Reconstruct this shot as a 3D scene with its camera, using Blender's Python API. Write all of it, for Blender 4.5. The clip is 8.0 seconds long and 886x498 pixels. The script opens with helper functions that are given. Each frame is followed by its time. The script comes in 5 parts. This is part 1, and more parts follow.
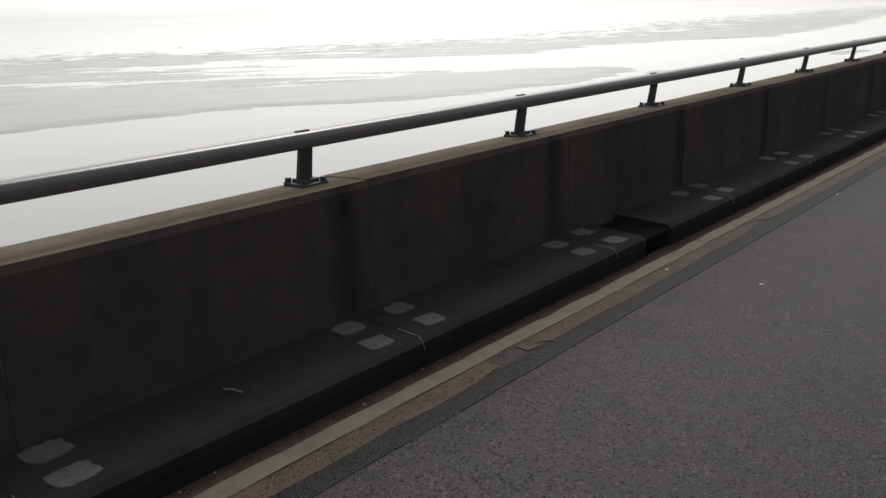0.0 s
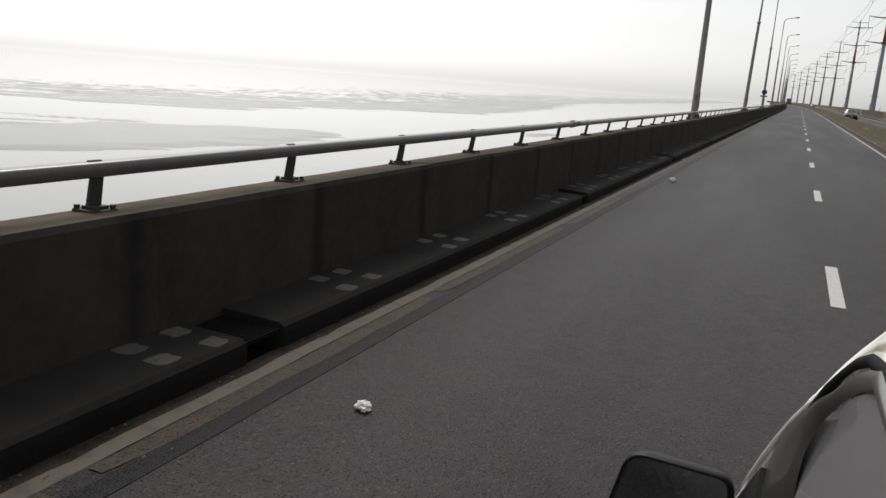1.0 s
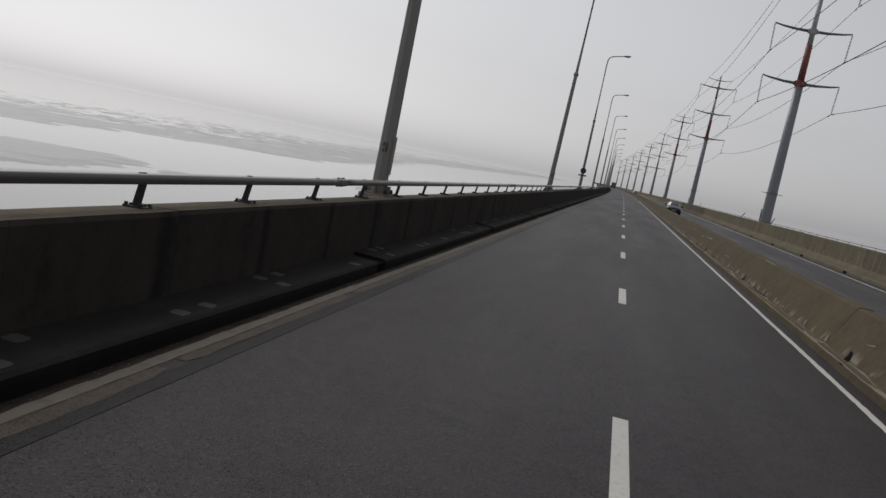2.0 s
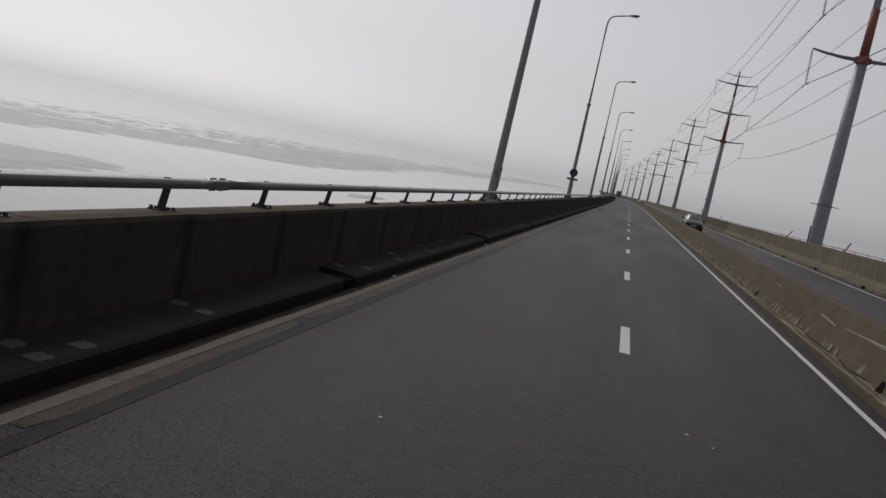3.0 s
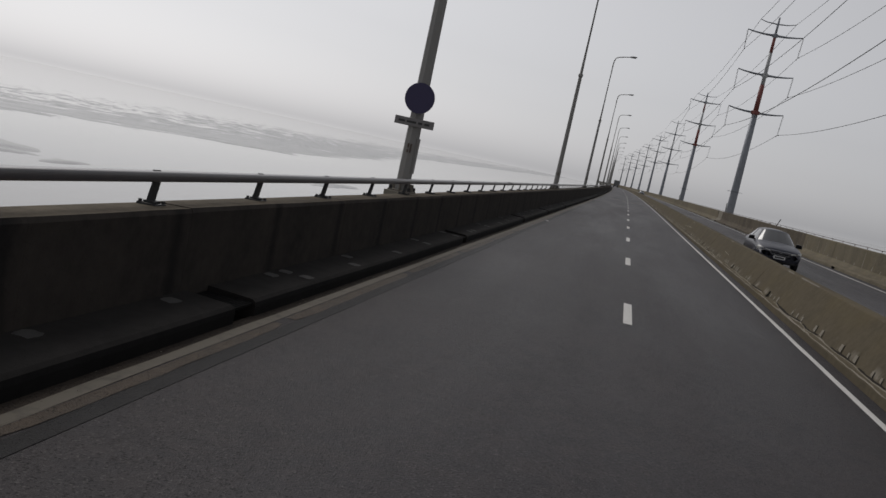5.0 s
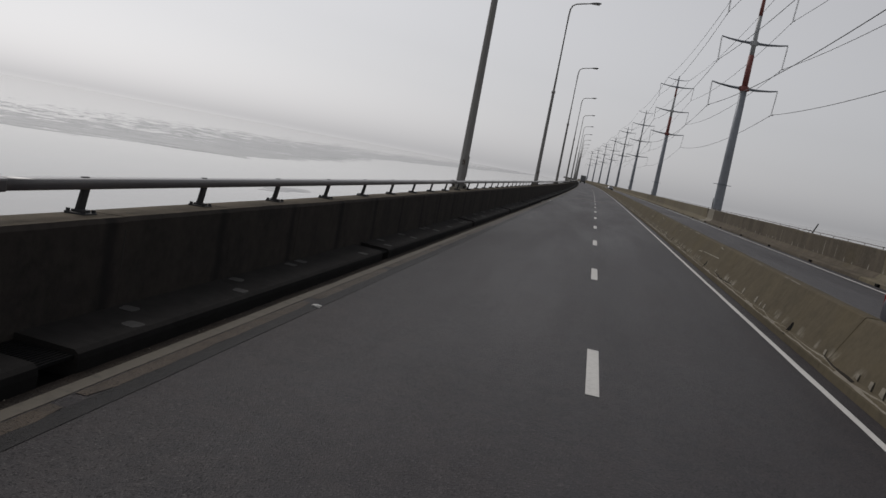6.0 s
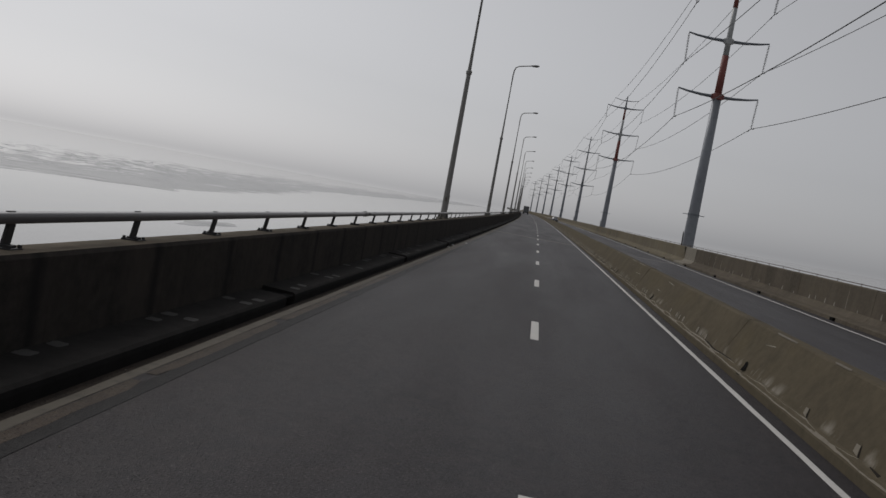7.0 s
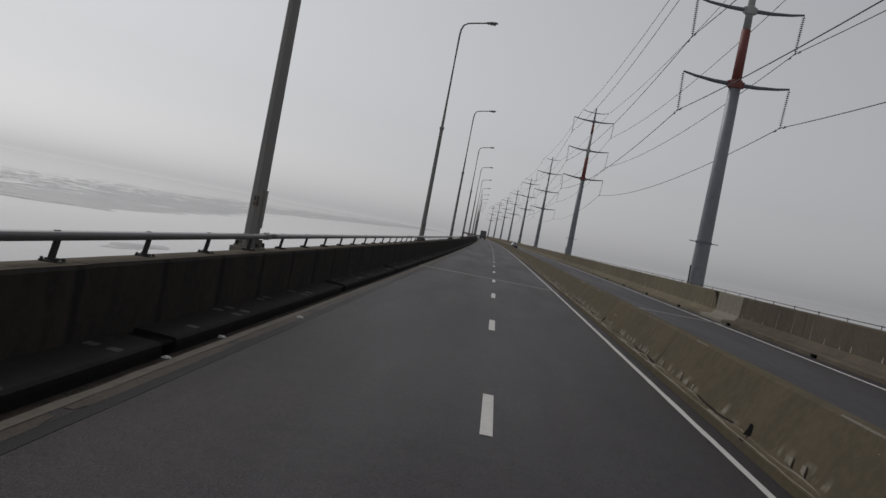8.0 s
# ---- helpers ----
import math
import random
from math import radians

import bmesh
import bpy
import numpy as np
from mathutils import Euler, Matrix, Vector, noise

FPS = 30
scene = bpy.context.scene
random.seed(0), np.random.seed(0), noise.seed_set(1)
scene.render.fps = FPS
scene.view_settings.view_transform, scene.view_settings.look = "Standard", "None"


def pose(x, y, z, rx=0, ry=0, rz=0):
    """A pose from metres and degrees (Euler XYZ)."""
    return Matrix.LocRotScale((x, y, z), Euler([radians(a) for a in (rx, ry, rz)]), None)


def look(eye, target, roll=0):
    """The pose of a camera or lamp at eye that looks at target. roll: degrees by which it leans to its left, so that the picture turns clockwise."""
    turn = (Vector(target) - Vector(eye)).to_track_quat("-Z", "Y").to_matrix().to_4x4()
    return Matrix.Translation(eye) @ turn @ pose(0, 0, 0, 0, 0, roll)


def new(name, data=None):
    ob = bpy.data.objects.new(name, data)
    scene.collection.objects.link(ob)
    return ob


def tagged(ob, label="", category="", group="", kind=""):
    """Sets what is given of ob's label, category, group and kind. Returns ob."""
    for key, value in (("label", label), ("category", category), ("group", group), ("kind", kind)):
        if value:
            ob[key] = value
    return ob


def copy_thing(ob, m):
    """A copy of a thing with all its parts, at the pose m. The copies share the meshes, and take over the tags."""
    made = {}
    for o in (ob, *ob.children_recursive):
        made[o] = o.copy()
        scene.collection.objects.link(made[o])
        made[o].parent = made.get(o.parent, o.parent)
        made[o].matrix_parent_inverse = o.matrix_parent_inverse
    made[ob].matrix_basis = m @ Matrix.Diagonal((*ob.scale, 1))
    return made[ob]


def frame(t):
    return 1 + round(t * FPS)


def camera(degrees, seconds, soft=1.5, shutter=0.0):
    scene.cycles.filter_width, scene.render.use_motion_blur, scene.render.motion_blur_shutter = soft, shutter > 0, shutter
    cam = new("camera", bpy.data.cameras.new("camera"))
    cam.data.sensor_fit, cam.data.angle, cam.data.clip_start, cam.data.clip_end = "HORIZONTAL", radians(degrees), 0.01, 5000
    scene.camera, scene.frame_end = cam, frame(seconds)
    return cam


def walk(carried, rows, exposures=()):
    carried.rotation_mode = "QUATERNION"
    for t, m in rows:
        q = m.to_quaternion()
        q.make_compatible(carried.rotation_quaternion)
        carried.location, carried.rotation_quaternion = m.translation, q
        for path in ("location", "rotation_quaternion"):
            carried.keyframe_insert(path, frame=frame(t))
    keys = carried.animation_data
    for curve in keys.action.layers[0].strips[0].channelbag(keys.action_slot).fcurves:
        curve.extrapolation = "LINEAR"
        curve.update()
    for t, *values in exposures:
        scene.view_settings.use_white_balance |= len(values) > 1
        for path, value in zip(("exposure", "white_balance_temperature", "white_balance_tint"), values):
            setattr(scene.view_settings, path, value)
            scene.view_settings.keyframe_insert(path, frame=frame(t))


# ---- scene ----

# ---------------- camera and its path ----------------
cam = camera(56.98, 8.0, soft=1.5, shutter=0.0)
PATH = [
    (0.0, pose(-0.758, -29.185, 1.822, 73.54, 1.74, 41.30)),
    (0.2, pose(-0.777, -24.976, 1.825, 73.34, 1.30, 41.03)),
    (0.5, pose(-0.582, -18.566, 1.845, 76.30, 0.70, 31.64)),
    (0.7, pose(-0.573, -14.370, 1.838, 75.31, -0.54, 28.84)),
    (1.0, pose(-0.605, -7.906, 1.829, 78.01, -4.20, 23.37)),
    (1.2, pose(-0.521, -3.564, 1.902, 80.44, -6.34, 17.75)),
    (1.5, pose(-0.466, 2.860, 1.891, 82.77, -10.02, 12.26)),
    (1.7, pose(-0.435, 7.161, 1.891, 83.19, -11.04, 11.93)),
    (2.8, pose(-0.371, 30.591, 1.892, 82.84, -11.96, 14.27)),
    (3.0, pose(-0.371, 35.164, 1.882, 83.55, -11.90, 13.15)),
    (3.2, pose(-0.374, 39.553, 1.898, 84.18, -11.96, 11.85)),
    (3.5, pose(-0.364, 46.038, 1.877, 84.00, -11.62, 11.77)),
    (3.7, pose(-0.432, 50.363, 1.896, 83.78, -11.95, 11.57)),
    (4.0, pose(-0.438, 56.516, 1.912, 83.57, -11.56, 12.21)),
    (4.2, pose(-0.487, 61.254, 1.930, 82.61, -11.91, 12.95)),
    (4.5, pose(-0.480, 67.645, 1.911, 82.58, -11.83, 13.32)),
    (4.7, pose(-0.463, 71.939, 1.914, 82.96, -11.99, 13.24)),
    (5.8, pose(-0.382, 96.284, 1.906, 82.42, -11.21, 11.54)),
    (6.0, pose(-0.361, 100.831, 1.919, 83.26, -10.65, 10.77)),
    (6.2, pose(-0.381, 105.050, 1.898, 83.96, -11.01, 10.25)),
    (6.5, pose(-0.308, 111.654, 1.925, 84.92, -10.45, 9.11)),
    (6.7, pose(-0.297, 116.522, 1.925, 85.31, -10.05, 8.04)),
    (7.0, pose(-0.278, 122.810, 1.929, 86.19, -10.30, 6.87)),
    (7.2, pose(-0.275, 127.365, 1.907, 86.09, -10.09, 6.84)),
    (7.5, pose(-0.239, 134.184, 1.938, 87.48, -10.36, 5.32)),
    (7.7, pose(-0.237, 138.869, 1.935, 88.04, -10.35, 4.37)),
    (8.0, pose(-0.259, 145.366, 1.912, 88.45, -10.88, 3.90)),
]
EXPO = [(0.0, 1.00, 6720, 9), (0.5, 0.87, 6700, 9), (1.0, 0.82, 6600, 9.5), (1.5, 0.28, 6540, 11), (3.0, 0.14, 6500, 12), (3.6, 0.06, 6490, 12), (4.1, 0.07, 6480, 12), (4.5, 0.16, 6480, 12), (6.0, 0.15, 6480, 12), (6.5, 0.13, 6470, 12), (7.0, -0.07, 6460, 11.5), (7.5, 0.0, 6450, 11.5), (8.0, -0.05, 6450, 11.5)]
walk(cam, PATH, EXPO)

# ---------------- sky and light ----------------
SUN_EL, SUN_AZ = radians(44), radians(40)      # height; turned to the left of the road's heading
world = bpy.data.worlds.new("overcast_sky")
scene.world = world
world.use_nodes = True
wn, wl = world.node_tree.nodes, world.node_tree.links
wn.clear()
sky = wn.new("ShaderNodeTexSky")
sky.sky_type = "NISHITA"
sky.sun_disc = False
sky.sun_elevation, sky.sun_rotation = SUN_EL, -SUN_AZ
sky.air_density, sky.dust_density, sky.ozone_density = 1.0, 2.0, 1.0
grey = wn.new("ShaderNodeHueSaturation")
grey.inputs["Saturation"].default_value = 0.12
cloud = wn.new("ShaderNodeMixRGB")
cloud.inputs[0].default_value = 0.55
cloud.inputs[2].default_value = (4.35, 4.45, 4.62, 1)
bg = wn.new("ShaderNodeBackground")
bg.inputs["Strength"].default_value = 0.099
wo = wn.new("ShaderNodeOutputWorld")
wl.new(sky.outputs[0], grey.inputs["Color"])
wl.new(grey.outputs[0], cloud.inputs[1])
# the overcast is thinner, so brighter, on the sun's side of the sky
away = wn.new("ShaderNodeTexCoord")
# haze as bright as the horizon closes the view below it
fold = wn.new("ShaderNodeSeparateXYZ")
lift = wn.new("ShaderNodeMath")
lift.operation = "ABSOLUTE"
join = wn.new("ShaderNodeCombineXYZ")
wl.new(away.outputs["Generated"], fold.inputs[0])
wl.new(fold.outputs["Z"], lift.inputs[0])
wl.new(fold.outputs["X"], join.inputs["X"])
wl.new(fold.outputs["Y"], join.inputs["Y"])
wl.new(lift.outputs[0], join.inputs["Z"])
wl.new(join.outputs[0], sky.inputs["Vector"])
side = wn.new("ShaderNodeVectorMath")
side.operation = "DOT_PRODUCT"
side.inputs[1].default_value = (-math.sin(radians(50)), math.cos(radians(50)), 0.0)
thin = wn.new("ShaderNodeMapRange")
thin.inputs["From Min"].default_value, thin.inputs["From Max"].default_value = -1.0, 1.0
thin.inputs["To Min"].default_value, thin.inputs["To Max"].default_value = 0.62, 0.99
veil = wn.new("ShaderNodeVectorMath")
veil.operation = "SCALE"
wl.new(away.outputs["Generated"], side.inputs[0])
wl.new(side.outputs["Value"], thin.inputs["Value"])
wl.new(cloud.outputs[0], veil.inputs[0])
wl.new(thin.outputs[0], veil.inputs["Scale"])
wl.new(veil.outputs[0], bg.inputs["Color"])
wl.new(bg.outputs[0], wo.inputs[0])
sun = new("sun", bpy.data.lights.new("sun", "SUN"))
sun.data.energy, sun.data.angle, sun.data.color = 0.8, radians(30), (1.0, 0.97, 0.92)
sun_dir = Vector((-math.sin(SUN_AZ) * math.cos(SUN_EL), math.cos(SUN_AZ) * math.cos(SUN_EL), math.sin(SUN_EL)))
sun.matrix_world = look(sun_dir * 60, (0, 0, 0))

# ---------------- materials ----------------
def node_mat(name):
    m = bpy.data.materials.new(name)
    m.use_nodes = True
    nt = m.node_tree
    return m, nt, nt.nodes["Principled BSDF"]


def coords(nt, scale=(1, 1, 1)):
    geo = nt.nodes.new("ShaderNodeNewGeometry")
    mp = nt.nodes.new("ShaderNodeMapping")
    mp.inputs["Scale"].default_value = scale
    nt.links.new(geo.outputs["Position"], mp.inputs["Vector"])
    return mp.outputs[0]


def noise_fac(nt, vec, scale, detail=4, lo=0.35, hi=0.65, rough=0.6):
    n = nt.nodes.new("ShaderNodeTexNoise")
    n.inputs["Scale"].default_value, n.inputs["Detail"].default_value, n.inputs["Roughness"].default_value = scale, detail, rough
    nt.links.new(vec, n.inputs["Vector"])
    r = nt.nodes.new("ShaderNodeMapRange")
    r.inputs["From Min"].default_value, r.inputs["From Max"].default_value = lo, hi
    nt.links.new(n.outputs["Fac"], r.inputs["Value"])
    return r.outputs[0]


def mix(nt, fac, a, b):
    m = nt.nodes.new("ShaderNodeMixRGB")
    for i, v in ((0, fac), (1, a), (2, b)):
        if hasattr(v, "links") or hasattr(v, "is_linked"):
            nt.links.new(v, m.inputs[i])
        elif isinstance(v, (int, float)):
            m.inputs[i].default_value = v
        else:
            m.inputs[i].default_value = (*v, 1)
    return m.outputs[0]


def times(nt, a, b):
    m = nt.nodes.new("ShaderNodeMath")
    m.operation = "MULTIPLY"
    for i, v in ((0, a), (1, b)):
        if isinstance(v, (int, float)):
            m.inputs[i].default_value = v
        else:
            nt.links.new(v, m.inputs[i])
    return m.outputs[0]


def bump(nt, bsdf, height, strength=0.3, dist=0.01):
    b = nt.nodes.new("ShaderNodeBump")
    b.inputs["Strength"].default_value, b.inputs["Distance"].default_value = strength, dist
    nt.links.new(height, b.inputs["Height"])
    nt.links.new(b.outputs[0], bsdf.inputs["Normal"])


def varied(name, a, b, c=None, scale=(1, 1, 1), fine=40, coarse=1.5, rough=0.85, metal=0.0, bumps=0.3, dist=0.006, spec=0.4):
    """Base colour between a and b by a coarse noise, speckled with c by a fine one."""
    m, nt, s = node_mat(name)
    v = coords(nt, scale)
    co = noise_fac(nt, v, coarse, 5)
    fi = noise_fac(nt, v, fine, 3, 0.45, 0.72)
    col = mix(nt, co, a, b)
    col = mix(nt, times(nt, fi, 0.6), col, c or a)
    nt.links.new(col, s.inputs["Base Color"])
    s.inputs["Roughness"].default_value, s.inputs["Metallic"].default_value = rough, metal
    s.inputs["Specular IOR Level"].default_value = spec
    if bumps:
        bump(nt, s, fi, bumps, dist)
    return m


def asphalt_mat(name, a, b, stone, gloss=0.5):
    m, nt, s = node_mat(name)
    v = coords(nt)
    lanes = noise_fac(nt, coords(nt, (1.1, 0.02, 1)), 1.0, 3, 0.3, 0.7)
    blot = noise_fac(nt, v, 0.7, 6, 0.40, 0.64, 0.65)
    col = mix(nt, lanes, a, b)
    col = mix(nt, times(nt, blot, 0.55), col, tuple(0.72 * q for q in a))
    rust = noise_fac(nt, coords(nt, (1, 0.35, 1)), 0.8, 5, 0.48, 0.75)
    col = mix(nt, times(nt, rust, 0.35), col, (a[0] * 1.25, a[1] * 0.98, a[2] * 0.88))
    mott = noise_fac(nt, v, 4.0, 6, 0.43, 0.60, 0.7)
    col = mix(nt, times(nt, mott, 0.6), col, (a[0] * 1.42, a[1] * 1.33, a[2] * 1.22))
    vor = nt.nodes.new("ShaderNodeTexVoronoi")
    vor.inputs["Scale"].default_value = 95
    nt.links.new(v, vor.inputs["Vector"])
    bright = nt.nodes.new("ShaderNodeMapRange")
    bright.inputs["From Min"].default_value, bright.inputs["From Max"].default_value = 0.72, 1.0
    nt.links.new(vor.outputs["Color"], bright.inputs["Value"])
    col = mix(nt, times(nt, bright.outputs[0], 0.85), col, stone)
    pit = nt.nodes.new("ShaderNodeTexVoronoi")
    pit.inputs["Scale"].default_value = 50
    nt.links.new(v, pit.inputs["Vector"])
    hole = nt.nodes.new("ShaderNodeMapRange")
    hole.inputs["From Min"].default_value, hole.inputs["From Max"].default_value = 0.42, 0.22
    nt.links.new(pit.outputs["Distance"], hole.inputs["Value"])
    some = nt.nodes.new("ShaderNodeMapRange")
    some.inputs["From Min"].default_value, some.inputs["From Max"].default_value = 0.48, 0.62
    nt.links.new(pit.outputs["Color"], some.inputs["Value"])
    dark = times(nt, hole.outputs[0], some.outputs[0])
    col = mix(nt, times(nt, dark, 0.85), col, (0.006, 0.006, 0.006))
    nt.links.new(col, s.inputs["Base Color"])
    damp = noise_fac(nt, coords(nt, (0.5, 0.06, 1)), 1.0, 4, 0.3, 0.7)
    wet = nt.nodes.new("ShaderNodeMapRange")
    wet.inputs["To Min"].default_value, wet.inputs["To Max"].default_value = gloss + 0.06, gloss - 0.06
    nt.links.new(damp, wet.inputs["Value"])
    nt.links.new(wet.outputs[0], s.inputs["Roughness"])
    s.inputs["Specular IOR Level"].default_value = 0.10
    hgt = nt.nodes.new("ShaderNodeMath")
    hgt.operation = "SUBTRACT"
    nt.links.new(vor.outputs["Distance"], hgt.inputs[0])
    nt.links.new(dark, hgt.inputs[1])
    bump(nt, s, hgt.outputs[0], 0.45, 0.008)
    return m


def wall_mat(name, base, damp, streak, streak_amount=0.8, algae=None, broad=1.5, tone=0.0, foot=False):
    """Weathered concrete: cloudy tone, vertical run-off streaks, pores."""
    m, nt, s = node_mat(name)
    v = coords(nt)
    cl = noise_fac(nt, v, 1.3, 6, 0.3, 0.7)
    col = mix(nt, cl, base, damp)
    st = noise_fac(nt, coords(nt, (broad, broad, 0.15 * broad)), 1.3, 5, 0.42, 0.8, 0.55)
    col = mix(nt, times(nt, st, streak_amount), col, streak)
    if tone:
        wide = noise_fac(nt, coords(nt, (1.0, 0.75, 0.25)), 1.0, 4, 0.40, 0.62, 0.5)
        col = mix(nt, times(nt, wide, 0.55), col, streak)
    if algae:
        al = noise_fac(nt, coords(nt, (1, 0.5, 0.6)), 0.9, 5, 0.5, 0.75)
        col = mix(nt, times(nt, al, 0.5), col, algae)
    grime = noise_fac(nt, v, 6.5, 5, 0.36, 0.68, 0.7)
    col = mix(nt, times(nt, grime, 0.35), col, tuple(1.45 * q for q in base))
    pores = noise_fac(nt, v, 55, 3, 0.55, 0.75)
    col = mix(nt, times(nt, pores, 0.35), col, tuple(0.55 * q for q in base))
    if foot:
        # scuffs where wheels have rubbed low on the slope
        sep = nt.nodes.new("ShaderNodeSeparateXYZ")
        nt.links.new(v, sep.inputs[0])
        up = nt.nodes.new("ShaderNodeMapRange")
        up.inputs["From Min"].default_value, up.inputs["From Max"].default_value = 0.165, 0.20
        nt.links.new(sep.outputs["Z"], up.inputs["Value"])
        down = nt.nodes.new("ShaderNodeMapRange")
        down.inputs["From Min"].default_value, down.inputs["From Max"].default_value = 0.34, 0.22
        nt.links.new(sep.outputs["Z"], down.inputs["Value"])
        scuff = noise_fac(nt, coords(nt, (1.0, 2.6, 1.4)), 1.0, 5, 0.53, 0.65, 0.6)
        band = times(nt, times(nt, up.outputs[0], down.outputs[0]), scuff)
        col = mix(nt, times(nt, band, 0.9), col, (0.26, 0.235, 0.195))
    if tone:
        each = nt.nodes.new("ShaderNodeObjectInfo")
        col = mix(nt, times(nt, each.outputs["Random"], tone), col, tuple(1.3 * q for q in base))
    nt.links.new(col, s.inputs["Base Color"])
    s.inputs["Roughness"].default_value = 0.95
    s.inputs["Specular IOR Level"].default_value = 0.08
    bump(nt, s, pores, 0.35, 0.006)
    return m


def paint_mat(name, col, worn, rough=0.6, metal=0.0, amount=0.5, scale=12):
    m, nt, s = node_mat(name)
    v = coords(nt)
    w = noise_fac(nt, v, scale, 6, 0.5, 0.72)
    c = mix(nt, times(nt, w, amount), col, worn)
    big = noise_fac(nt, v, 0.9, 3, 0.3, 0.7)
    c = mix(nt, times(nt, big, 0.25), c, tuple(0.7 * q for q in col))
    nt.links.new(c, s.inputs["Base Color"])
    s.inputs["Roughness"].default_value, s.inputs["Metallic"].default_value = rough, metal
    bump(nt, s, w, 0.12, 0.003)
    return m


def car_paint(name, col, dust, rough=0.28, coat=0.6):
    m, nt, s = node_mat(name)
    v = coords(nt)
    d = noise_fac(nt, v, 3.5, 6, 0.4, 0.75)
    nt.links.new(mix(nt, times(nt, d, 0.35), col, dust), s.inputs["Base Color"])
    s.inputs["Roughness"].default_value = rough
    s.inputs["Coat Weight"].default_value, s.inputs["Coat Roughness"].default_value = coat, 0.08
    return m


def plain(name, col, rough=0.5, metal=0.0, spec=0.5):
    m, nt, s = node_mat(name)
    v = coords(nt)
    w = noise_fac(nt, v, 30, 4, 0.4, 0.7)
    nt.links.new(mix(nt, times(nt, w, 0.3), col, tuple(0.6 * q for q in col)), s.inputs["Base Color"])
    s.inputs["Roughness"].default_value, s.inputs["Metallic"].default_value = rough, metal
    s.inputs["Specular IOR Level"].default_value = spec
    return m


M_ASPHALT = asphalt_mat("asphalt", (0.0322, 0.0292, 0.0325), (0.0408, 0.0372, 0.0405), (0.115, 0.108, 0.104))
M_SEAL = asphalt_mat("sealed_asphalt_strip", (0.0135, 0.0133, 0.0148), (0.0165, 0.0163, 0.0175), (0.028, 0.028, 0.028))
M_SEAM = asphalt_mat("seam_asphalt", (0.025, 0.0235, 0.0255), (0.032, 0.030, 0.032), (0.05, 0.048, 0.047))
M_FAINT = asphalt_mat("old_seam_asphalt", (0.027, 0.0250, 0.0272), (0.034, 0.0315, 0.0335), (0.08, 0.077, 0.074))
M_DUSTY = asphalt_mat("dusty_asphalt_strip", (0.070, 0.056, 0.044), (0.055, 0.045, 0.036), (0.12, 0.1, 0.08))
M_GUTTERDIRT = asphalt_mat("gutter_dirt", (0.040, 0.034, 0.029), (0.026, 0.022, 0.020), (0.07, 0.06, 0.05), 0.9)
M_LINE = paint_mat("road_paint", (0.58, 0.565, 0.535), (0.2, 0.19, 0.185), 0.7, 0, 0.3, 18)
M_OLDLINE = paint_mat("worn_edge_line", (0.126, 0.109, 0.084), (0.056, 0.048, 0.038), 0.8, 0, 0.7, 7)
# parapet face: shade is put into the colour, well below the coping's tone
M_SHADEDWALL = wall_mat("parapet_concrete", (0.046, 0.0395, 0.0350), (0.027, 0.0248, 0.0232), (0.015, 0.015, 0.015), 0.7)
def post_stains(m):
    """Damp run-off below each post: at 0.8 of the half length of a panel, ragged, fading towards its foot."""
    nt = m.node_tree
    s = nt.nodes["Principled BSDF"]
    old = s.inputs["Base Color"].links[0].from_socket
    tc = nt.nodes.new("ShaderNodeTexCoord")
    sep = nt.nodes.new("ShaderNodeSeparateXYZ")
    nt.links.new(tc.outputs["Object"], sep.inputs[0])
    d = nt.nodes.new("ShaderNodeMath")
    d.operation = "SUBTRACT"
    d.inputs[1].default_value = 0.80
    nt.links.new(sep.outputs["Y"], d.inputs[0])
    a = nt.nodes.new("ShaderNodeMath")
    a.operation = "ABSOLUTE"
    nt.links.new(d.outputs[0], a.inputs[0])
    wob = noise_fac(nt, coords(nt, (4, 4, 2.2)), 2.0, 4, 0.2, 0.8)
    w = nt.nodes.new("ShaderNodeMath")
    w.operation = "MULTIPLY_ADD"
    w.inputs[1].default_value, w.inputs[2].default_value = 0.20, 0.06
    nt.links.new(wob, w.inputs[0])
    r = nt.nodes.new("ShaderNodeMapRange")
    r.interpolation_type = "SMOOTHSTEP"
    r.inputs["To Min"].default_value, r.inputs["To Max"].default_value = 0.62, 0.0
    r.inputs["From Min"].default_value = 0.0
    nt.links.new(a.outputs[0], r.inputs["Value"])
    nt.links.new(w.outputs[0], r.inputs["From Max"])
    nt.links.new(mix(nt, r.outputs[0], old, (0.010, 0.010, 0.0115)), s.inputs["Base Color"])


post_stains(M_SHADEDWALL)
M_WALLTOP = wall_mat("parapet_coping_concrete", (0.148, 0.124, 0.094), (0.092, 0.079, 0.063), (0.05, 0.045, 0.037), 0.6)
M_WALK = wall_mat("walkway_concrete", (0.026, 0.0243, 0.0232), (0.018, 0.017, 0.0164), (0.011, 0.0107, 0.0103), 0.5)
M_PATCH = paint_mat("mortar_patch", (0.078, 0.076, 0.072), (0.024, 0.023, 0.022), 0.9, 0, 0.95, 22)
_pn = M_PATCH.node_tree
_ps = _pn.nodes["Principled BSDF"]
_oi = _pn.nodes.new("ShaderNodeObjectInfo")
_pc = _ps.inputs["Base Color"].links[0].from_socket
_pn.links.new(mix(_pn, times(_pn, _oi.outputs["Random"], 0.75), _pc, (0.035, 0.033, 0.032)), _ps.inputs["Base Color"])
# same mortar, darkened in colour to stand for a lower exposure
M_DIMPATCH = paint_mat("dimmed_mortar_patch", (0.045, 0.043, 0.041), (0.022, 0.021, 0.020), 0.9, 0, 1.0, 9)
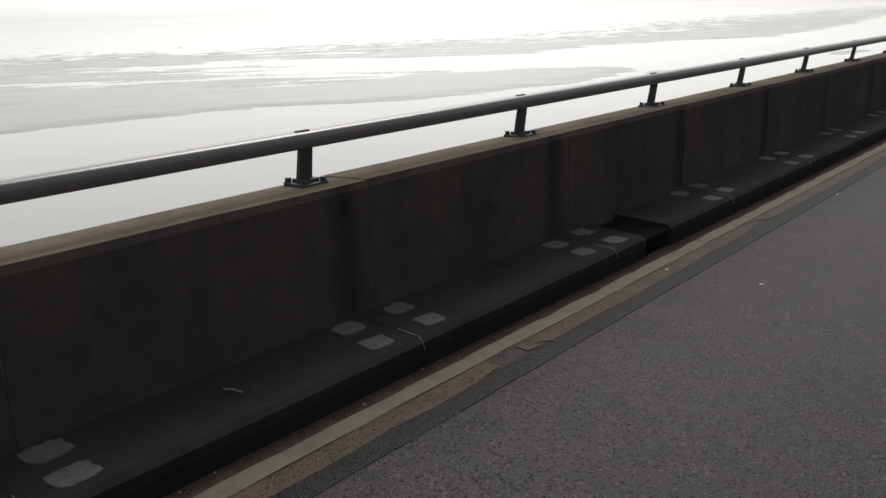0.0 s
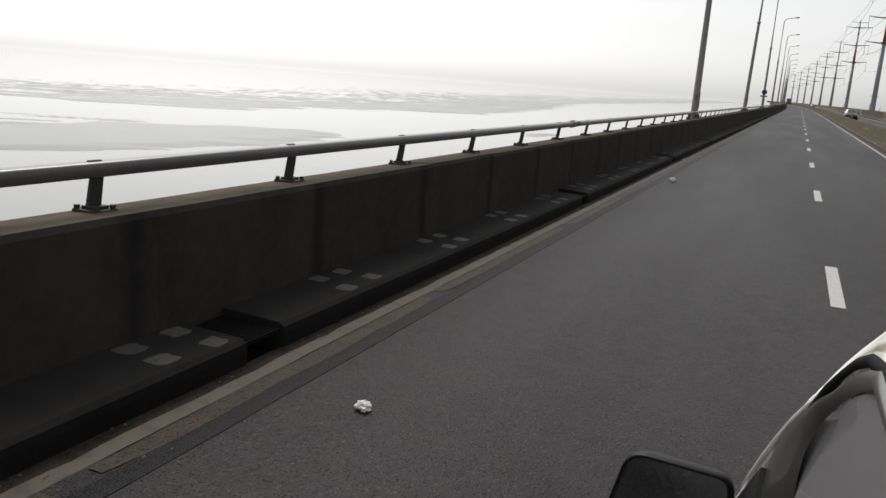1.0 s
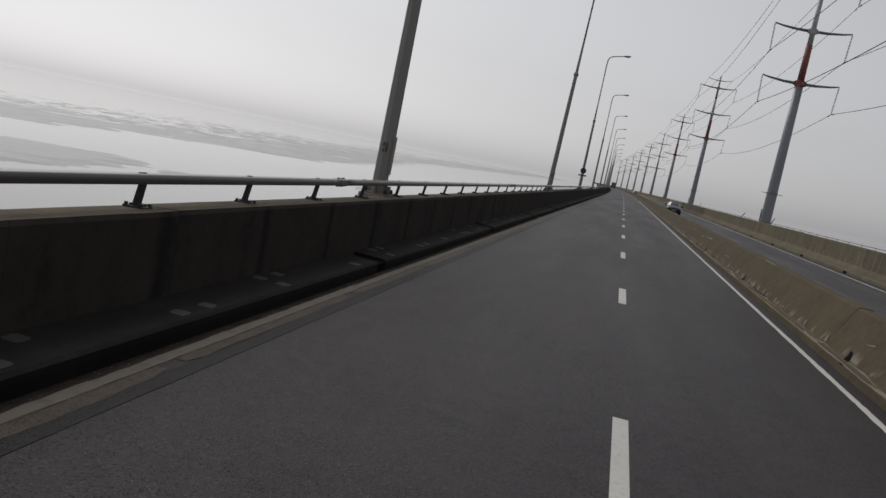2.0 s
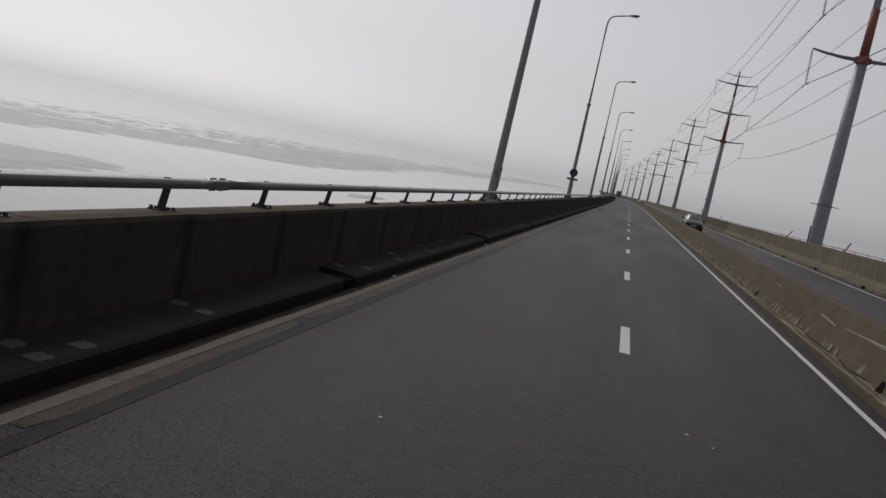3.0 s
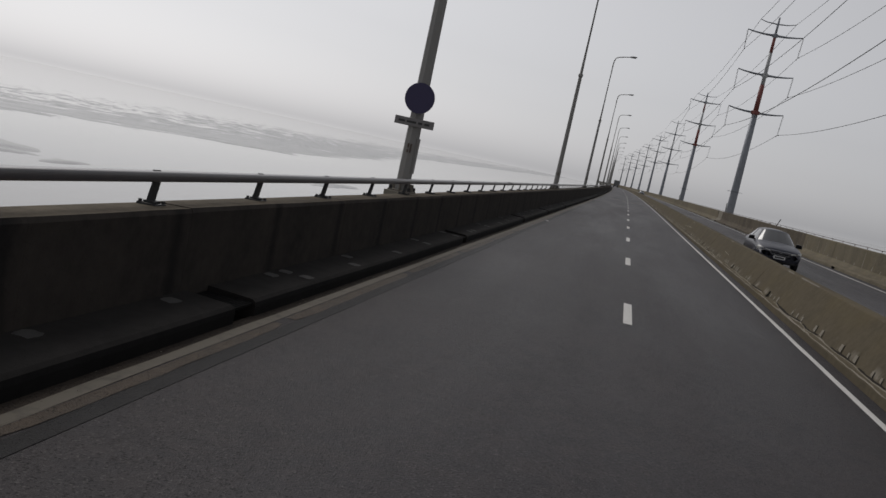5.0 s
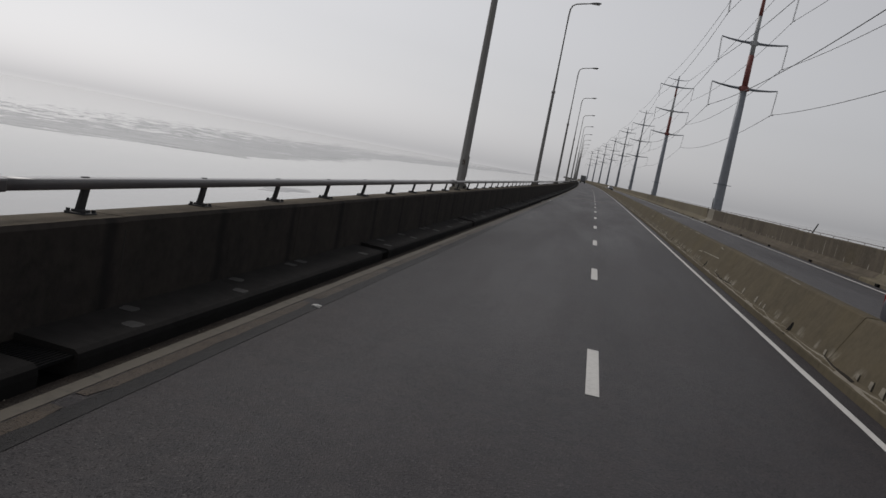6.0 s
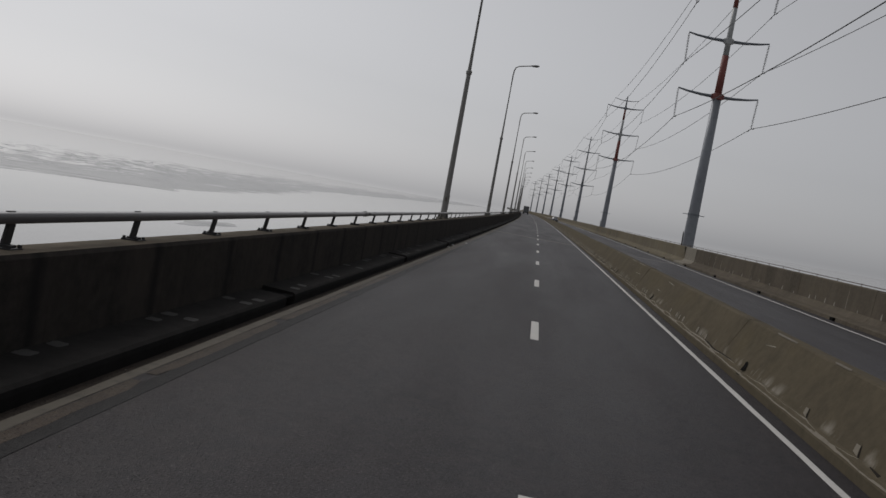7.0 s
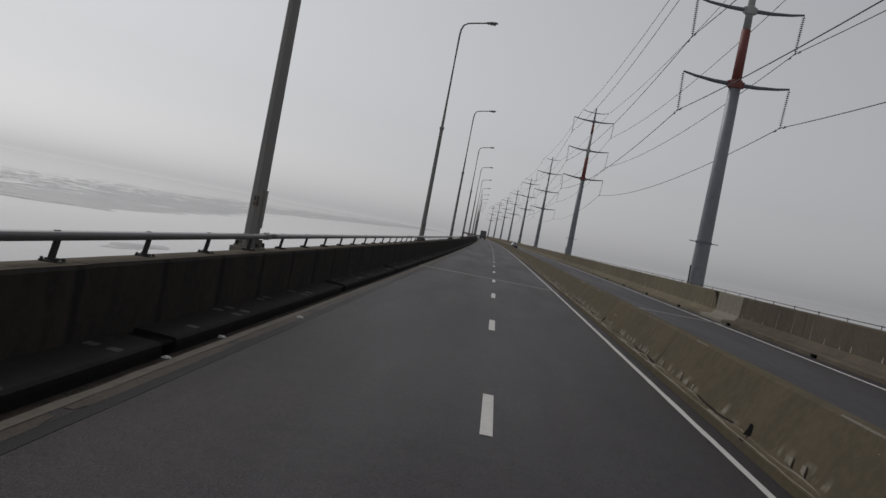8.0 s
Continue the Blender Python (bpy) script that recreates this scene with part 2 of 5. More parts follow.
M_MEDIAN = wall_mat("median_concrete", (0.113, 0.094, 0.064), (0.083, 0.070, 0.050), (0.070, 0.061, 0.043), 0.6, (0.122, 0.096, 0.050), 0.8, 0.0, True)
M_RWALL = wall_mat("far_parapet_concrete", (0.168, 0.146, 0.106), (0.122, 0.106, 0.078), (0.068, 0.060, 0.045), 0.6, (0.145, 0.116, 0.056), 1.0, 0.35)
M_DECK = wall_mat("deck_concrete", (0.28, 0.27, 0.25), (0.2, 0.195, 0.18), (0.12, 0.12, 0.11), 0.5)
M_RAIL = paint_mat("rail_steel", (0.070, 0.064, 0.067), (0.11, 0.09, 0.080), 0.38, 0.0, 0.5, 9)
M_RAIL.node_tree.nodes["Principled BSDF"].inputs["Coat Weight"].default_value = 0.3
M_POST = paint_mat("post_steel", (0.026, 0.027, 0.029), (0.055, 0.042, 0.034), 0.6, 0.1, 0.5, 20)
M_LAMP = paint_mat("lamp_pole_paint", (0.25, 0.244, 0.235), (0.26, 0.235, 0.20), 0.55, 0.2, 0.5, 6)
M_LAMPHEAD = plain("lamp_head_shell", (0.13, 0.13, 0.13), 0.5, 0.2)
M_LENS = plain("lamp_lens", (0.42, 0.42, 0.40), 0.2)
M_GALV = paint_mat("galvanised_steel", (0.25, 0.265, 0.29), (0.17, 0.182, 0.2), 0.5, 0.3, 0.6, 2.5)
M_GALVPALE = paint_mat("pale_painted_steel", (0.40, 0.41, 0.41), (0.27, 0.28, 0.285), 0.5, 0.1, 0.6, 3)
M_RED = paint_mat("red_band_paint", (0.21, 0.063, 0.053), (0.13, 0.055, 0.05), 0.6, 0, 0.5, 4)
M_ARM = paint_mat("pylon_arm_steel", (0.17, 0.185, 0.21), (0.11, 0.12, 0.14), 0.5, 0.3, 0.5, 4)
M_INS = plain("insulator_porcelain", (0.035, 0.033, 0.035), 0.3)
M_CABLE = plain("cable_aluminium", (0.045, 0.045, 0.048), 0.6, 0.2)
M_RUST = paint_mat("rusty_steel", (0.095, 0.065, 0.05), (0.06, 0.045, 0.038), 0.85, 0.1, 0.7, 25)
M_FLANGE = paint_mat("stained_flange_steel", (0.21, 0.195, 0.165), (0.10, 0.065, 0.045), 0.8, 0.1, 0.7, 12)
M_PLINTH = wall_mat("lamp_plinth_concrete", (0.27, 0.25, 0.21), (0.20, 0.185, 0.155), (0.12, 0.10, 0.08), 0.5)
M_NAVY = plain("sign_back_paint", (0.035, 0.028, 0.085), 0.5)
M_SIGNGREY = plain("sign_plate_metal", (0.20, 0.19, 0.19), 0.5, 0.3)
M_BLACK = plain("black_plastic", (0.018, 0.018, 0.019), 0.4)
# near black that paints the shade inside drains, gullies and open joints
M_HOLE = plain("opening_shade", (0.008, 0.0075, 0.007), 0.95, 0.0, 0.05)
M_MIRRORSHELL = plain("mirror_shell_plastic", (0.007, 0.007, 0.0075), 0.35, 0.0, 0.12)
M_SEALRUBBER = plain("window_seal_rubber", (0.008, 0.008, 0.008), 0.7, 0.0, 0.1)
M_RUBBER = plain("tyre_rubber", (0.02, 0.02, 0.02), 0.85)
M_CHROME = plain("chrome", (0.62, 0.62, 0.63), 0.15, 1.0)
M_WHITECAR = car_paint("white_car_paint", (0.93, 0.912, 0.84), (0.87, 0.845, 0.765))
M_DARKCAR = car_paint("dark_blue_car_paint", (0.016, 0.019, 0.034), (0.040, 0.040, 0.046), 0.45, 0.25)
M_BAG = plain("white_plastic_film", (0.75, 0.75, 0.74), 0.35)
M_LITTER = plain("scrap_paper", (0.55, 0.54, 0.52), 0.8)


def glass_mat(name, col, rough=0.06):
    m, nt, s = node_mat(name)
    v = coords(nt)
    d = noise_fac(nt, v, 14, 4, 0.4, 0.8)
    nt.links.new(mix(nt, times(nt, d, 0.2), col, (0.06, 0.06, 0.06)), s.inputs["Base Color"])
    s.inputs["Roughness"].default_value = rough
    s.inputs["Specular IOR Level"].default_value = 0.6
    s.inputs["Coat Weight"].default_value = 0.5
    return m


M_GLASS = glass_mat("tinted_glass", (0.012, 0.013, 0.014))
M_VISOR = glass_mat("smoked_visor", (0.050, 0.048, 0.041), 0.3)
# the sky's grey reflection is put into this glass's base colour
M_SIDEGLASS = glass_mat("grey_reflection_glass", (0.26, 0.255, 0.262))
M_MIRROR, _nt, _s = node_mat("mirror_glass")
_s.inputs["Metallic"].default_value, _s.inputs["Roughness"].default_value = 1.0, 0.03
_s.inputs["Base Color"].default_value = (0.55, 0.58, 0.58, 1)


def water_mat():
    m, nt, s = node_mat("river_water")
    v = coords(nt, (1, 1, 1))
    silt = noise_fac(nt, coords(nt, (0.012, 0.004, 1)), 1.0, 5, 0.3, 0.7)
    nt.links.new(mix(nt, silt, (0.31, 0.305, 0.29), (0.24, 0.24, 0.23)), s.inputs["Base Color"])
    s.inputs["Roughness"].default_value, s.inputs["IOR"].default_value = 0.08, 1.33
    rip = noise_fac(nt, v, 0.8, 4, 0.2, 0.8)
    bump(nt, s, rip, 0.05, 0.25)
    return m


M_WATER = water_mat()
M_SAND = varied("wet_sand", (0.045, 0.044, 0.038), (0.115, 0.112, 0.098), (0.045, 0.044, 0.038), fine=1.2, coarse=0.055, rough=0.19, bumps=0.04, dist=0.05, spec=0.35)


# ---------------- mesh helpers ----------------
def curve_x(y):
    """The bridge bends gently to the left past y = 142.7: the sideways shift there."""
    return -4.21e-5 * max(0.0, y - 142.7) ** 2


def obj(name, bm, mat, parent=None, label="", smooth=False):
    me = bpy.data.meshes.new(name)
    bm.normal_update()
    bm.to_mesh(me)
    bm.free()
    for q in (mat if isinstance(mat, (list, tuple)) else [mat]):
        me.materials.append(q)
    if smooth:
        for f in me.polygons:
            f.use_smooth = True
    ob = new(name, me)
    if parent is not None:
        ob.parent = parent
    if label:
        ob["label"] = label
    return ob


part = obj


def shared(name, me, parent, m):
    ob = new(name, me)
    ob.parent = parent
    ob.matrix_basis = Matrix.Translation((curve_x(m.translation.y), 0, 0)) @ m
    return ob


def empty(name, m=None):
    e = new(name)
    e.empty_display_size = 0.3
    if m is not None:
        e.matrix_basis = m
    return e


def add_box(bm, x0, x1, y0, y1, z0, z1, bev=0.0, mi=0):
    vs = [bm.verts.new((x + curve_x(y), y, z)) for x in (x0, x1) for y in (y0, y1) for z in (z0, z1)]
    quads = ((0, 1, 3, 2), (4, 6, 7, 5), (0, 4, 5, 1), (2, 3, 7, 6), (0, 2, 6, 4), (1, 5, 7, 3))
    fs = [bm.faces.new([vs[i] for i in q]) for q in quads]
    for f in fs:
        f.material_index = mi
    if bev:
        es = list({e for f in fs for e in f.edges})
        r = bmesh.ops.bevel(bm, geom=es, offset=bev, segments=2, affect="EDGES", profile=0.6)
        for f in r["faces"]:
            f.material_index = mi
    return fs


def ring_tube(bm, pts, radii, sides=8, cap=True, mi=0):
    """A tube through points with a radius at each."""
    pts = [Vector((p[0] + curve_x(p[1]), p[1], p[2])) for p in pts]
    if not isinstance(radii, (list, tuple)):
        radii = [radii] * len(pts)
    rings = []
    for i, p in enumerate(pts):
        d = (pts[min(i + 1, len(pts) - 1)] - pts[max(i - 1, 0)]).normalized()
        a = d.cross(Vector((0, 0, 1)))
        if a.length < 1e-3:
            a = Vector((1, 0, 0))
        a.normalize()
        b = d.cross(a)
        rings.append([bm.verts.new(p + radii[i] * (math.cos(k * 2 * math.pi / sides) * a + math.sin(k * 2 * math.pi / sides) * b)) for k in range(sides)])
    for r0, r1 in zip(rings, rings[1:]):
        for k in range(sides):
            f = bm.faces.new((r0[k], r0[(k + 1) % sides], r1[(k + 1) % sides], r1[k]))
            f.material_index = mi
    if cap:
        for r in (rings[0][::-1], rings[-1]):
            bm.faces.new(r).material_index = mi


def extrude_profile(bm, prof, ys, mi=None, closed=True, jig=0.0, rnd=None):
    """Sweep an (x, z) outline along y. mi: material index of each side."""
    fine = [ys[0]]
    for y in ys[1:]:
        k = max(1, int((y - fine[-1]) / 12)) if y > 142 else 1
        fine += [fine[-1] + (y - fine[-1]) * (q + 1) / k for q in range(k)]
    rings = []
    for y in fine:
        rings.append([bm.verts.new((x + curve_x(y) + (rnd.uniform(-jig, jig) if rnd else 0), y, z + (rnd.uniform(-jig, jig) if rnd else 0))) for x, z in prof])
    n = len(prof)
    for r0, r1 in zip(rings, rings[1:]):
        for k in range(n if closed else n - 1):
            f = bm.faces.new((r0[k], r1[k], r1[(k + 1) % n], r0[(k + 1) % n]))
            if mi:
                f.material_index = mi[k]
    if closed:
        bm.faces.new(rings[0])
        bm.faces.new(rings[-1][::-1])


def sheet(bm, x0, x1, y0, y1, z, nx=1, ny=1):
    vs = [[bm.verts.new((x0 + (x1 - x0) * i / nx, y0 + (y1 - y0) * j / ny, z)) for i in range(nx + 1)] for j in range(ny + 1)]
    for j in range(ny):
        for i in range(nx):
            bm.faces.new((vs[j][i], vs[j][i + 1], vs[j + 1][i + 1], vs[j + 1][i]))


Y0, Y1 = -60.0, 1000.0                        # the bridge's built length
NEAR0, NEAR1 = -46.0, 262.0                   # the stretch that is built piece by piece
POST_A, POST_B, STEP = -26.38, 62.68, 2.0     # railing posts before and past the odd bay
GAPS = [-43.7, -33.7, -23.69, -13.80, -3.76, 4.75, 14.68, 24.7, 34.8, 44.85, 54.85, 64.95, 75.4, 85.2, 95.4, 105.5, 113.9, 123.8,
        133.95, 143.9, 153.9, 163.9, 173.9, 184.0, 194.0, 204.0, 214.0, 224.0, 234.0, 244.0, 254.0]
posts = [POST_A + STEP * i for i in range(-9, 43)]
posts = [y for y in posts if y < 59] + [POST_B + STEP * i for i in range(-1, 99)]

# ---------------- large structure ----------------
WATER_Z = -27.0                               # the river's level under the road
bm = bmesh.new()
for x0, x1 in ((-5500, -60), (-60, 60), (60, 5500)):
    sheet(bm, x0, x1, -2500, 5000, WATER_Z)
bmesh.ops.remove_doubles(bm, verts=bm.verts, dist=0.01)
tagged(obj("water", bm, M_WATER), "calm silty grey river under haze reaching the horizon", "water", kind="structure")


def rise(v, a, b):
    v = max(0.0, min(1.0, (v - a) / (b - a)))
    return v * v * (3 - 2 * v)


def hump(x, y, cx, cy, rx, ry, turn=0.0):
    c, s_ = math.cos(turn), math.sin(turn)
    dx, dy = x - cx, y - cy
    u, v = (c * dx + s_ * dy) / rx, (-s_ * dx + c * dy) / ry
    return math.exp(-(u * u + v * v))


def bar_height(x, y):
    """Height of the sandbars and of the far bank over the water, broken up by noise."""
    inner = float(np.interp(y, (0, 60, 130, 166, 210, 250, 300), (-240, -232, -217, -190, -177, -168, -176)))
    outer = float(np.interp(y, (100, 145, 170, 195, 246, 280, 305, 340), (-460, -335, -290, -264, -262, -238, -222, -220)))
    bar = max(-1.0, min(1.05, min(inner - x, x - outer) / 15)) - 2.5 * rise(y, 296, 338)
    bank = float(np.interp(y, (0, 146, 201, 271, 319, 345, 378, 476, 562, 622, 800, 1300), (-430, -455, -470, -455, -410, -360, -320, -303, -282, -240, -250, -330)))
    inland = bank - x
    # sinks inland and breaks into streaks, so the shape imitates fading in haze
    flats = max(-1.0, min(0.55, inland / 30)) - 0.0036 * max(0.0, inland - 40)
    ribs = 0.10 - 0.62 * rise(y, 170, 290) - 1.0 * rise(x, -265, -225) - 0.8 * rise(y, 330, 420)
    shoal = 1.7 * hump(x, y, -165, 297, 5, 14) + 1.75 * hump(x, y, -133, 446, 10, 32)
    base = max(bar, flats, ribs, -1.2) + shoal
    n = noise.fractal(Vector((x * 0.012, y * 0.010, 3.1)), 0.85, 2.1, 6)
    u, v = -x * 0.66 + y * 0.75, x * 0.75 + y * 0.66
    n2 = noise.noise(Vector((u * 0.055, v * 0.011, 7.7)))
    n3 = noise.noise(Vector((u * 0.15, v * 0.028, 1.7)))
    n4 = noise.noise(Vector((u * 0.26, v * 0.06, 5.3)))
    back = rise(-x, 225, 285)
    n5 = noise.noise(Vector((x * 0.17, y * 0.05, 9.1)))
    far = rise(inland, 20, 160)
    return base + (1 - 0.7 * far) * (0.34 * n + (0.26 + 0.40 * back) * n2) + (0.34 + 0.38 * back) * n3 + (0.38 + 0.12 * back) * n4 + 0.9 * far * n5


bm = bmesh.new()
xs = [-95 - 2.6 * i for i in range(260)] + [-769 - 8.0 * 1.17 ** i for i in range(1, 41)]
ys = [-20 + 4.0 * j for j in range(290)] + [1136 + 8.0 * 1.17 ** j for j in range(1, 41)]
grid = [[bm.verts.new((x, y, WATER_Z + max(-0.8, min(0.45, 0.5 * bar_height(x, y))))) for x in xs] for y in ys]
for j in range(len(ys) - 1):
    for i in range(len(xs) - 1):
        bm.faces.new((grid[j][i], grid[j + 1][i], grid[j + 1][i + 1], grid[j][i + 1]))
tagged(obj("ground_sandbars", bm, M_SAND, smooth=True), "wet grey sandbars and a low bank rising from the shallow river", "sandbar", kind="structure")

# deck
bm = bmesh.new()
extrude_profile(bm, [(-4.75, -0.05), (-4.75, -0.55), (-1.2, -1.1), (-0.2, -4.2), (7.4, -4.2), (8.4, -1.1), (12.0, -0.55), (12.0, -0.05)], [Y0, Y1])
tagged(obj("bridge_deck", bm, M_DECK), "long concrete box girder deck of the river bridge", "bridge deck", kind="structure")
bm = bmesh.new()
extrude_profile(bm, [(-3.50, -0.046), (3.02, -0.046), (3.02, 0.0), (-3.50, 0.0)], [Y0, Y1])
tagged(obj("road", bm, M_ASPHALT), "dark grey asphalt carriageway with two lanes", "road", kind="structure")
bm = bmesh.new()
extrude_profile(bm, [(4.08, -0.046), (10.62, -0.046), (10.62, 0.0), (4.08, 0.0)], [Y0, Y1])
tagged(obj("road_opposite", bm, M_ASPHALT), "dark asphalt carriageway for the opposite traffic", "road", kind="structure")


def strip(name, mat, x0, x1, label, cat, z=0.004, y0=Y0, y1=Y1, ragged=0.003):
    b = bmesh.new()
    rnd = random.Random(name)
    near = [NEAR0 + 0.17 * k for k in range(440)] + [NEAR0 + 75 + 0.7 * k for k in range(200)]
    rows = [[b.verts.new((x + rnd.gauss(0, ragged) + curve_x(y), y, zz)) for x, zz in ((x0, 0.0005), (x0 + 0.001, z), (x1 - 0.001, z), (x1, 0.0005))] for y in [y0] + near + [near[-1] + 9 * (k + 1) for k in range(int((y1 - near[-1]) / 9))]]
    for p, q in zip(rows, rows[1:]):
        for k in range(3):
            b.faces.new((p[k], q[k], q[k + 1], p[k + 1]))
    return tagged(obj(name, b, mat), label, cat, kind="structure")


strip("trim_sealed_strip", M_SEAL, -3.165, -3.022, "narrow dark sealed strip along the asphalt edge", "sealed joint", ragged=0.002)
strip("trim_kerb_dirt", M_GUTTERDIRT, -3.50, -3.396, "dark brown dirt packed along the foot of the kerb", "dirt strip", 0.005, ragged=0.007)
strip("trim_edge_line", M_OLDLINE, -3.402, -3.290, "worn pale edge line beside the kerb", "road marking")
strip("trim_edge_line_median", M_LINE, 2.69, 2.778, "white edge line along the median barrier", "road marking")
strip("trim_edge_line_opposite", M_LINE, 4.20, 4.30, "white edge line along the median barrier", "road marking")
strip("trim_edge_line_far", M_LINE, 9.93, 10.05, "pale edge line beside the far kerb", "road marking")
rnd = random.Random(5)
# dusty strip with gaps, in lengths
holder = empty("trim_dusty_strip")
tagged(holder, "brown dusty strip of asphalt patches along the kerb", "dusty strip", kind="structure")
y = NEAR0
while y < Y1:
    ln_ = rnd.uniform(3.2, 4.4) if y < NEAR1 else 60
    b = bmesh.new()
    x1 = -3.155 + rnd.uniform(-0.012, 0.01)
    if y < NEAR1:
        rows = [[b.verts.new((-3.272 + curve_x(q), q, 0.0052)), b.verts.new((x1 - 0.03 * (k in (0, 14)) + rnd.uniform(-0.012, 0.008) + curve_x(q), q, 0.0052))] for k, q in enumerate([y + rnd.uniform(-0.03, 0.03) * (0 < i < 14) + ln_ * i / 14 for i in range(15)])]
        for p, q in zip(rows, rows[1:]):
            b.faces.new((p[0], q[0], q[1], p[1]))
    else:
        extrude_profile(b, [(-3.272, 0.0005), (x1, 0.0005), (x1, 0.0052), (-3.272, 0.0052)], [y, min(y + ln_, Y1)])
    part("patch", b, M_DUSTY, holder)
    y += ln_ + (0.25 if y < NEAR1 else 0)

# lane dashes
dash_mesh = bpy.data.meshes.new("dash")
bm = bmesh.new()
extrude_profile(bm, [(-0.065, 0.0005), (0.065, 0.0005), (0.065, 0.005), (-0.065, 0.005)], [0, 0.7, 1.4, 2.06])
bm.to_mesh(dash_mesh)
bm.free()
dash_mesh.materials.append(M_LINE)
lane = tagged(empty("trim_lane_dashes"), "white dashed lane line down the middle of the carriageway", "road marking", kind="structure")
lane2 = tagged(empty("trim_lane_dashes_opposite"), "white dashed lane line of the opposite carriageway", "road marking", kind="structure")
for i in range(-6, 111):
    shared("dash", dash_mesh, lane, pose(0, 0.278 + 9 * i, 0))
    shared("dash", dash_mesh, lane2, pose(6.33, 2.0 + 9 * i, 0))

# transverse seams in the asphalt
for i, y in enumerate((-6.65, 59.75, 125.05)):
    bm = bmesh.new()
    rnd = random.Random(i)
    pts_ = [(-3.02 + 0.5 * k, y + 0.12 * k / 11 + rnd.uniform(-0.02, 0.02)) for k in range(12)]
    rows_ = [[bm.verts.new((x, yy - 0.045 - rnd.uniform(0, 0.02), 0.001)), bm.verts.new((x, yy + 0.045 + rnd.uniform(0, 0.03), 0.001))] for x, yy in pts_]
    for a, b in zip(rows_, rows_[1:]):
        bm.faces.new((a[0], b[0], b[1], a[1]))
    tagged(obj("trim_seam", bm, M_SEAM if i == 0 else M_FAINT), "dark sealed transverse seam across the asphalt", "sealed joint", kind="structure")
M_JOINT = paint_mat("expansion_joint_concrete", (0.24, 0.23, 0.21), (0.14, 0.13, 0.12), 0.8, 0, 0.6, 10)
for x0, x1, nm in ((-3.45, 2.98, "trim_expansion_joint"), (4.2, 10.5, "trim_expansion_joint_opposite")):
    for yj in (182.6, 481.0):
        bm = bmesh.new()
        add_box(bm, x0, x1, yj - 0.28, yj - 0.05, 0.0006, 0.0065)
        add_box(bm, x0, x1, yj + 0.05, yj + 0.28, 0.0006, 0.0065)
        tagged(obj(nm, bm, M_JOINT), "pale concrete nosing of an expansion joint across the road", "expansion joint", kind="structure")

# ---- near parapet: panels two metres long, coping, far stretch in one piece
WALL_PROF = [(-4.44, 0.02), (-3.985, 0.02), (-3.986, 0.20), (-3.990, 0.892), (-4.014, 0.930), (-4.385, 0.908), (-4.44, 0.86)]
# 1 is the pale coping, 0 the concrete coloured as in shade
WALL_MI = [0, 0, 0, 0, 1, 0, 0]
wall = tagged(empty("wall_parapet"), "stained concrete parapet wall with vertical run-off streaks, darkened as in shade", "parapet", kind="structure")
panel_me = []
for k in range(4):
    bm = bmesh.new()
    rnd = random.Random(20 + k)
    extrude_profile(bm, WALL_PROF, [-0.9992, -0.99, -0.5, 0.0, 0.5, 0.99, 0.9992], WALL_MI, jig=0.0015, rnd=rnd)
    me = bpy.data.meshes.new("panel")
    bm.normal_update()
    bm.to_mesh(me)
    bm.free()
    me.materials.append(M_SHADEDWALL)
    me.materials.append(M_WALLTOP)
    panel_me.append(me)
joints = [y + 0.22 for y in posts]
rnd = random.Random(3)
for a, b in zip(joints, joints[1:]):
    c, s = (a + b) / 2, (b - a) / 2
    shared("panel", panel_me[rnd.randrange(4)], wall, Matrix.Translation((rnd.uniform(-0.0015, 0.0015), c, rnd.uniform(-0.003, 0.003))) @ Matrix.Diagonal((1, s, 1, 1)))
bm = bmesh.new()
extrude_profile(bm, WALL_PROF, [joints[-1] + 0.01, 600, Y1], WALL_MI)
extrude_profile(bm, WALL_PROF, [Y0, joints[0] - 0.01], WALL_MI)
part("wall_length", bm, [M_SHADEDWALL, M_WALLTOP], wall)["kind"] = "stuff"
# mastic in the joints
M_MASTIC = plain("joint_mastic", (0.031, 0.03, 0.028), 0.9)
bm = bmesh.new()
rnd = random.Random(8)
for y in [q for q in joints if q < -23 or rnd.random() < 0.06]:
    rows_ = [[bm.verts.new((-3.984 - d + curve_x(y), y + q, z)) for q, d in ((-0.007, 0.01), (-0.003, 0), (0.003, 0), (0.007, 0.01))] for z in (0.45, 0.64, 0.83)]
    for a, b in zip(rows_, rows_[1:]):
        for k in range(3):
            bm.faces.new((a[k], a[k + 1], b[k + 1], b[k]))
part("joint_filler", bm, M_MASTIC, wall)
bm = bmesh.new()
for y, z0, z1 in ((-22.30, 0.19, 0.80), (-20.31, 0.19, 0.86)):
    zs = [z0 + (z1 - z0) * q / 8 for q in range(9)]
    rows_ = [[bm.verts.new((-3.9835, y - w, z)), bm.verts.new((-3.9835, y + w, z))] for z, w in zip(zs, [rnd.uniform(0.003, 0.007) for q in zs])]
    for a, b in zip(rows_, rows_[1:]):
        bm.faces.new((a[0], a[1], b[1], b[0]))
part("open_joint", bm, M_HOLE, wall, "dark open joint in the parapet")
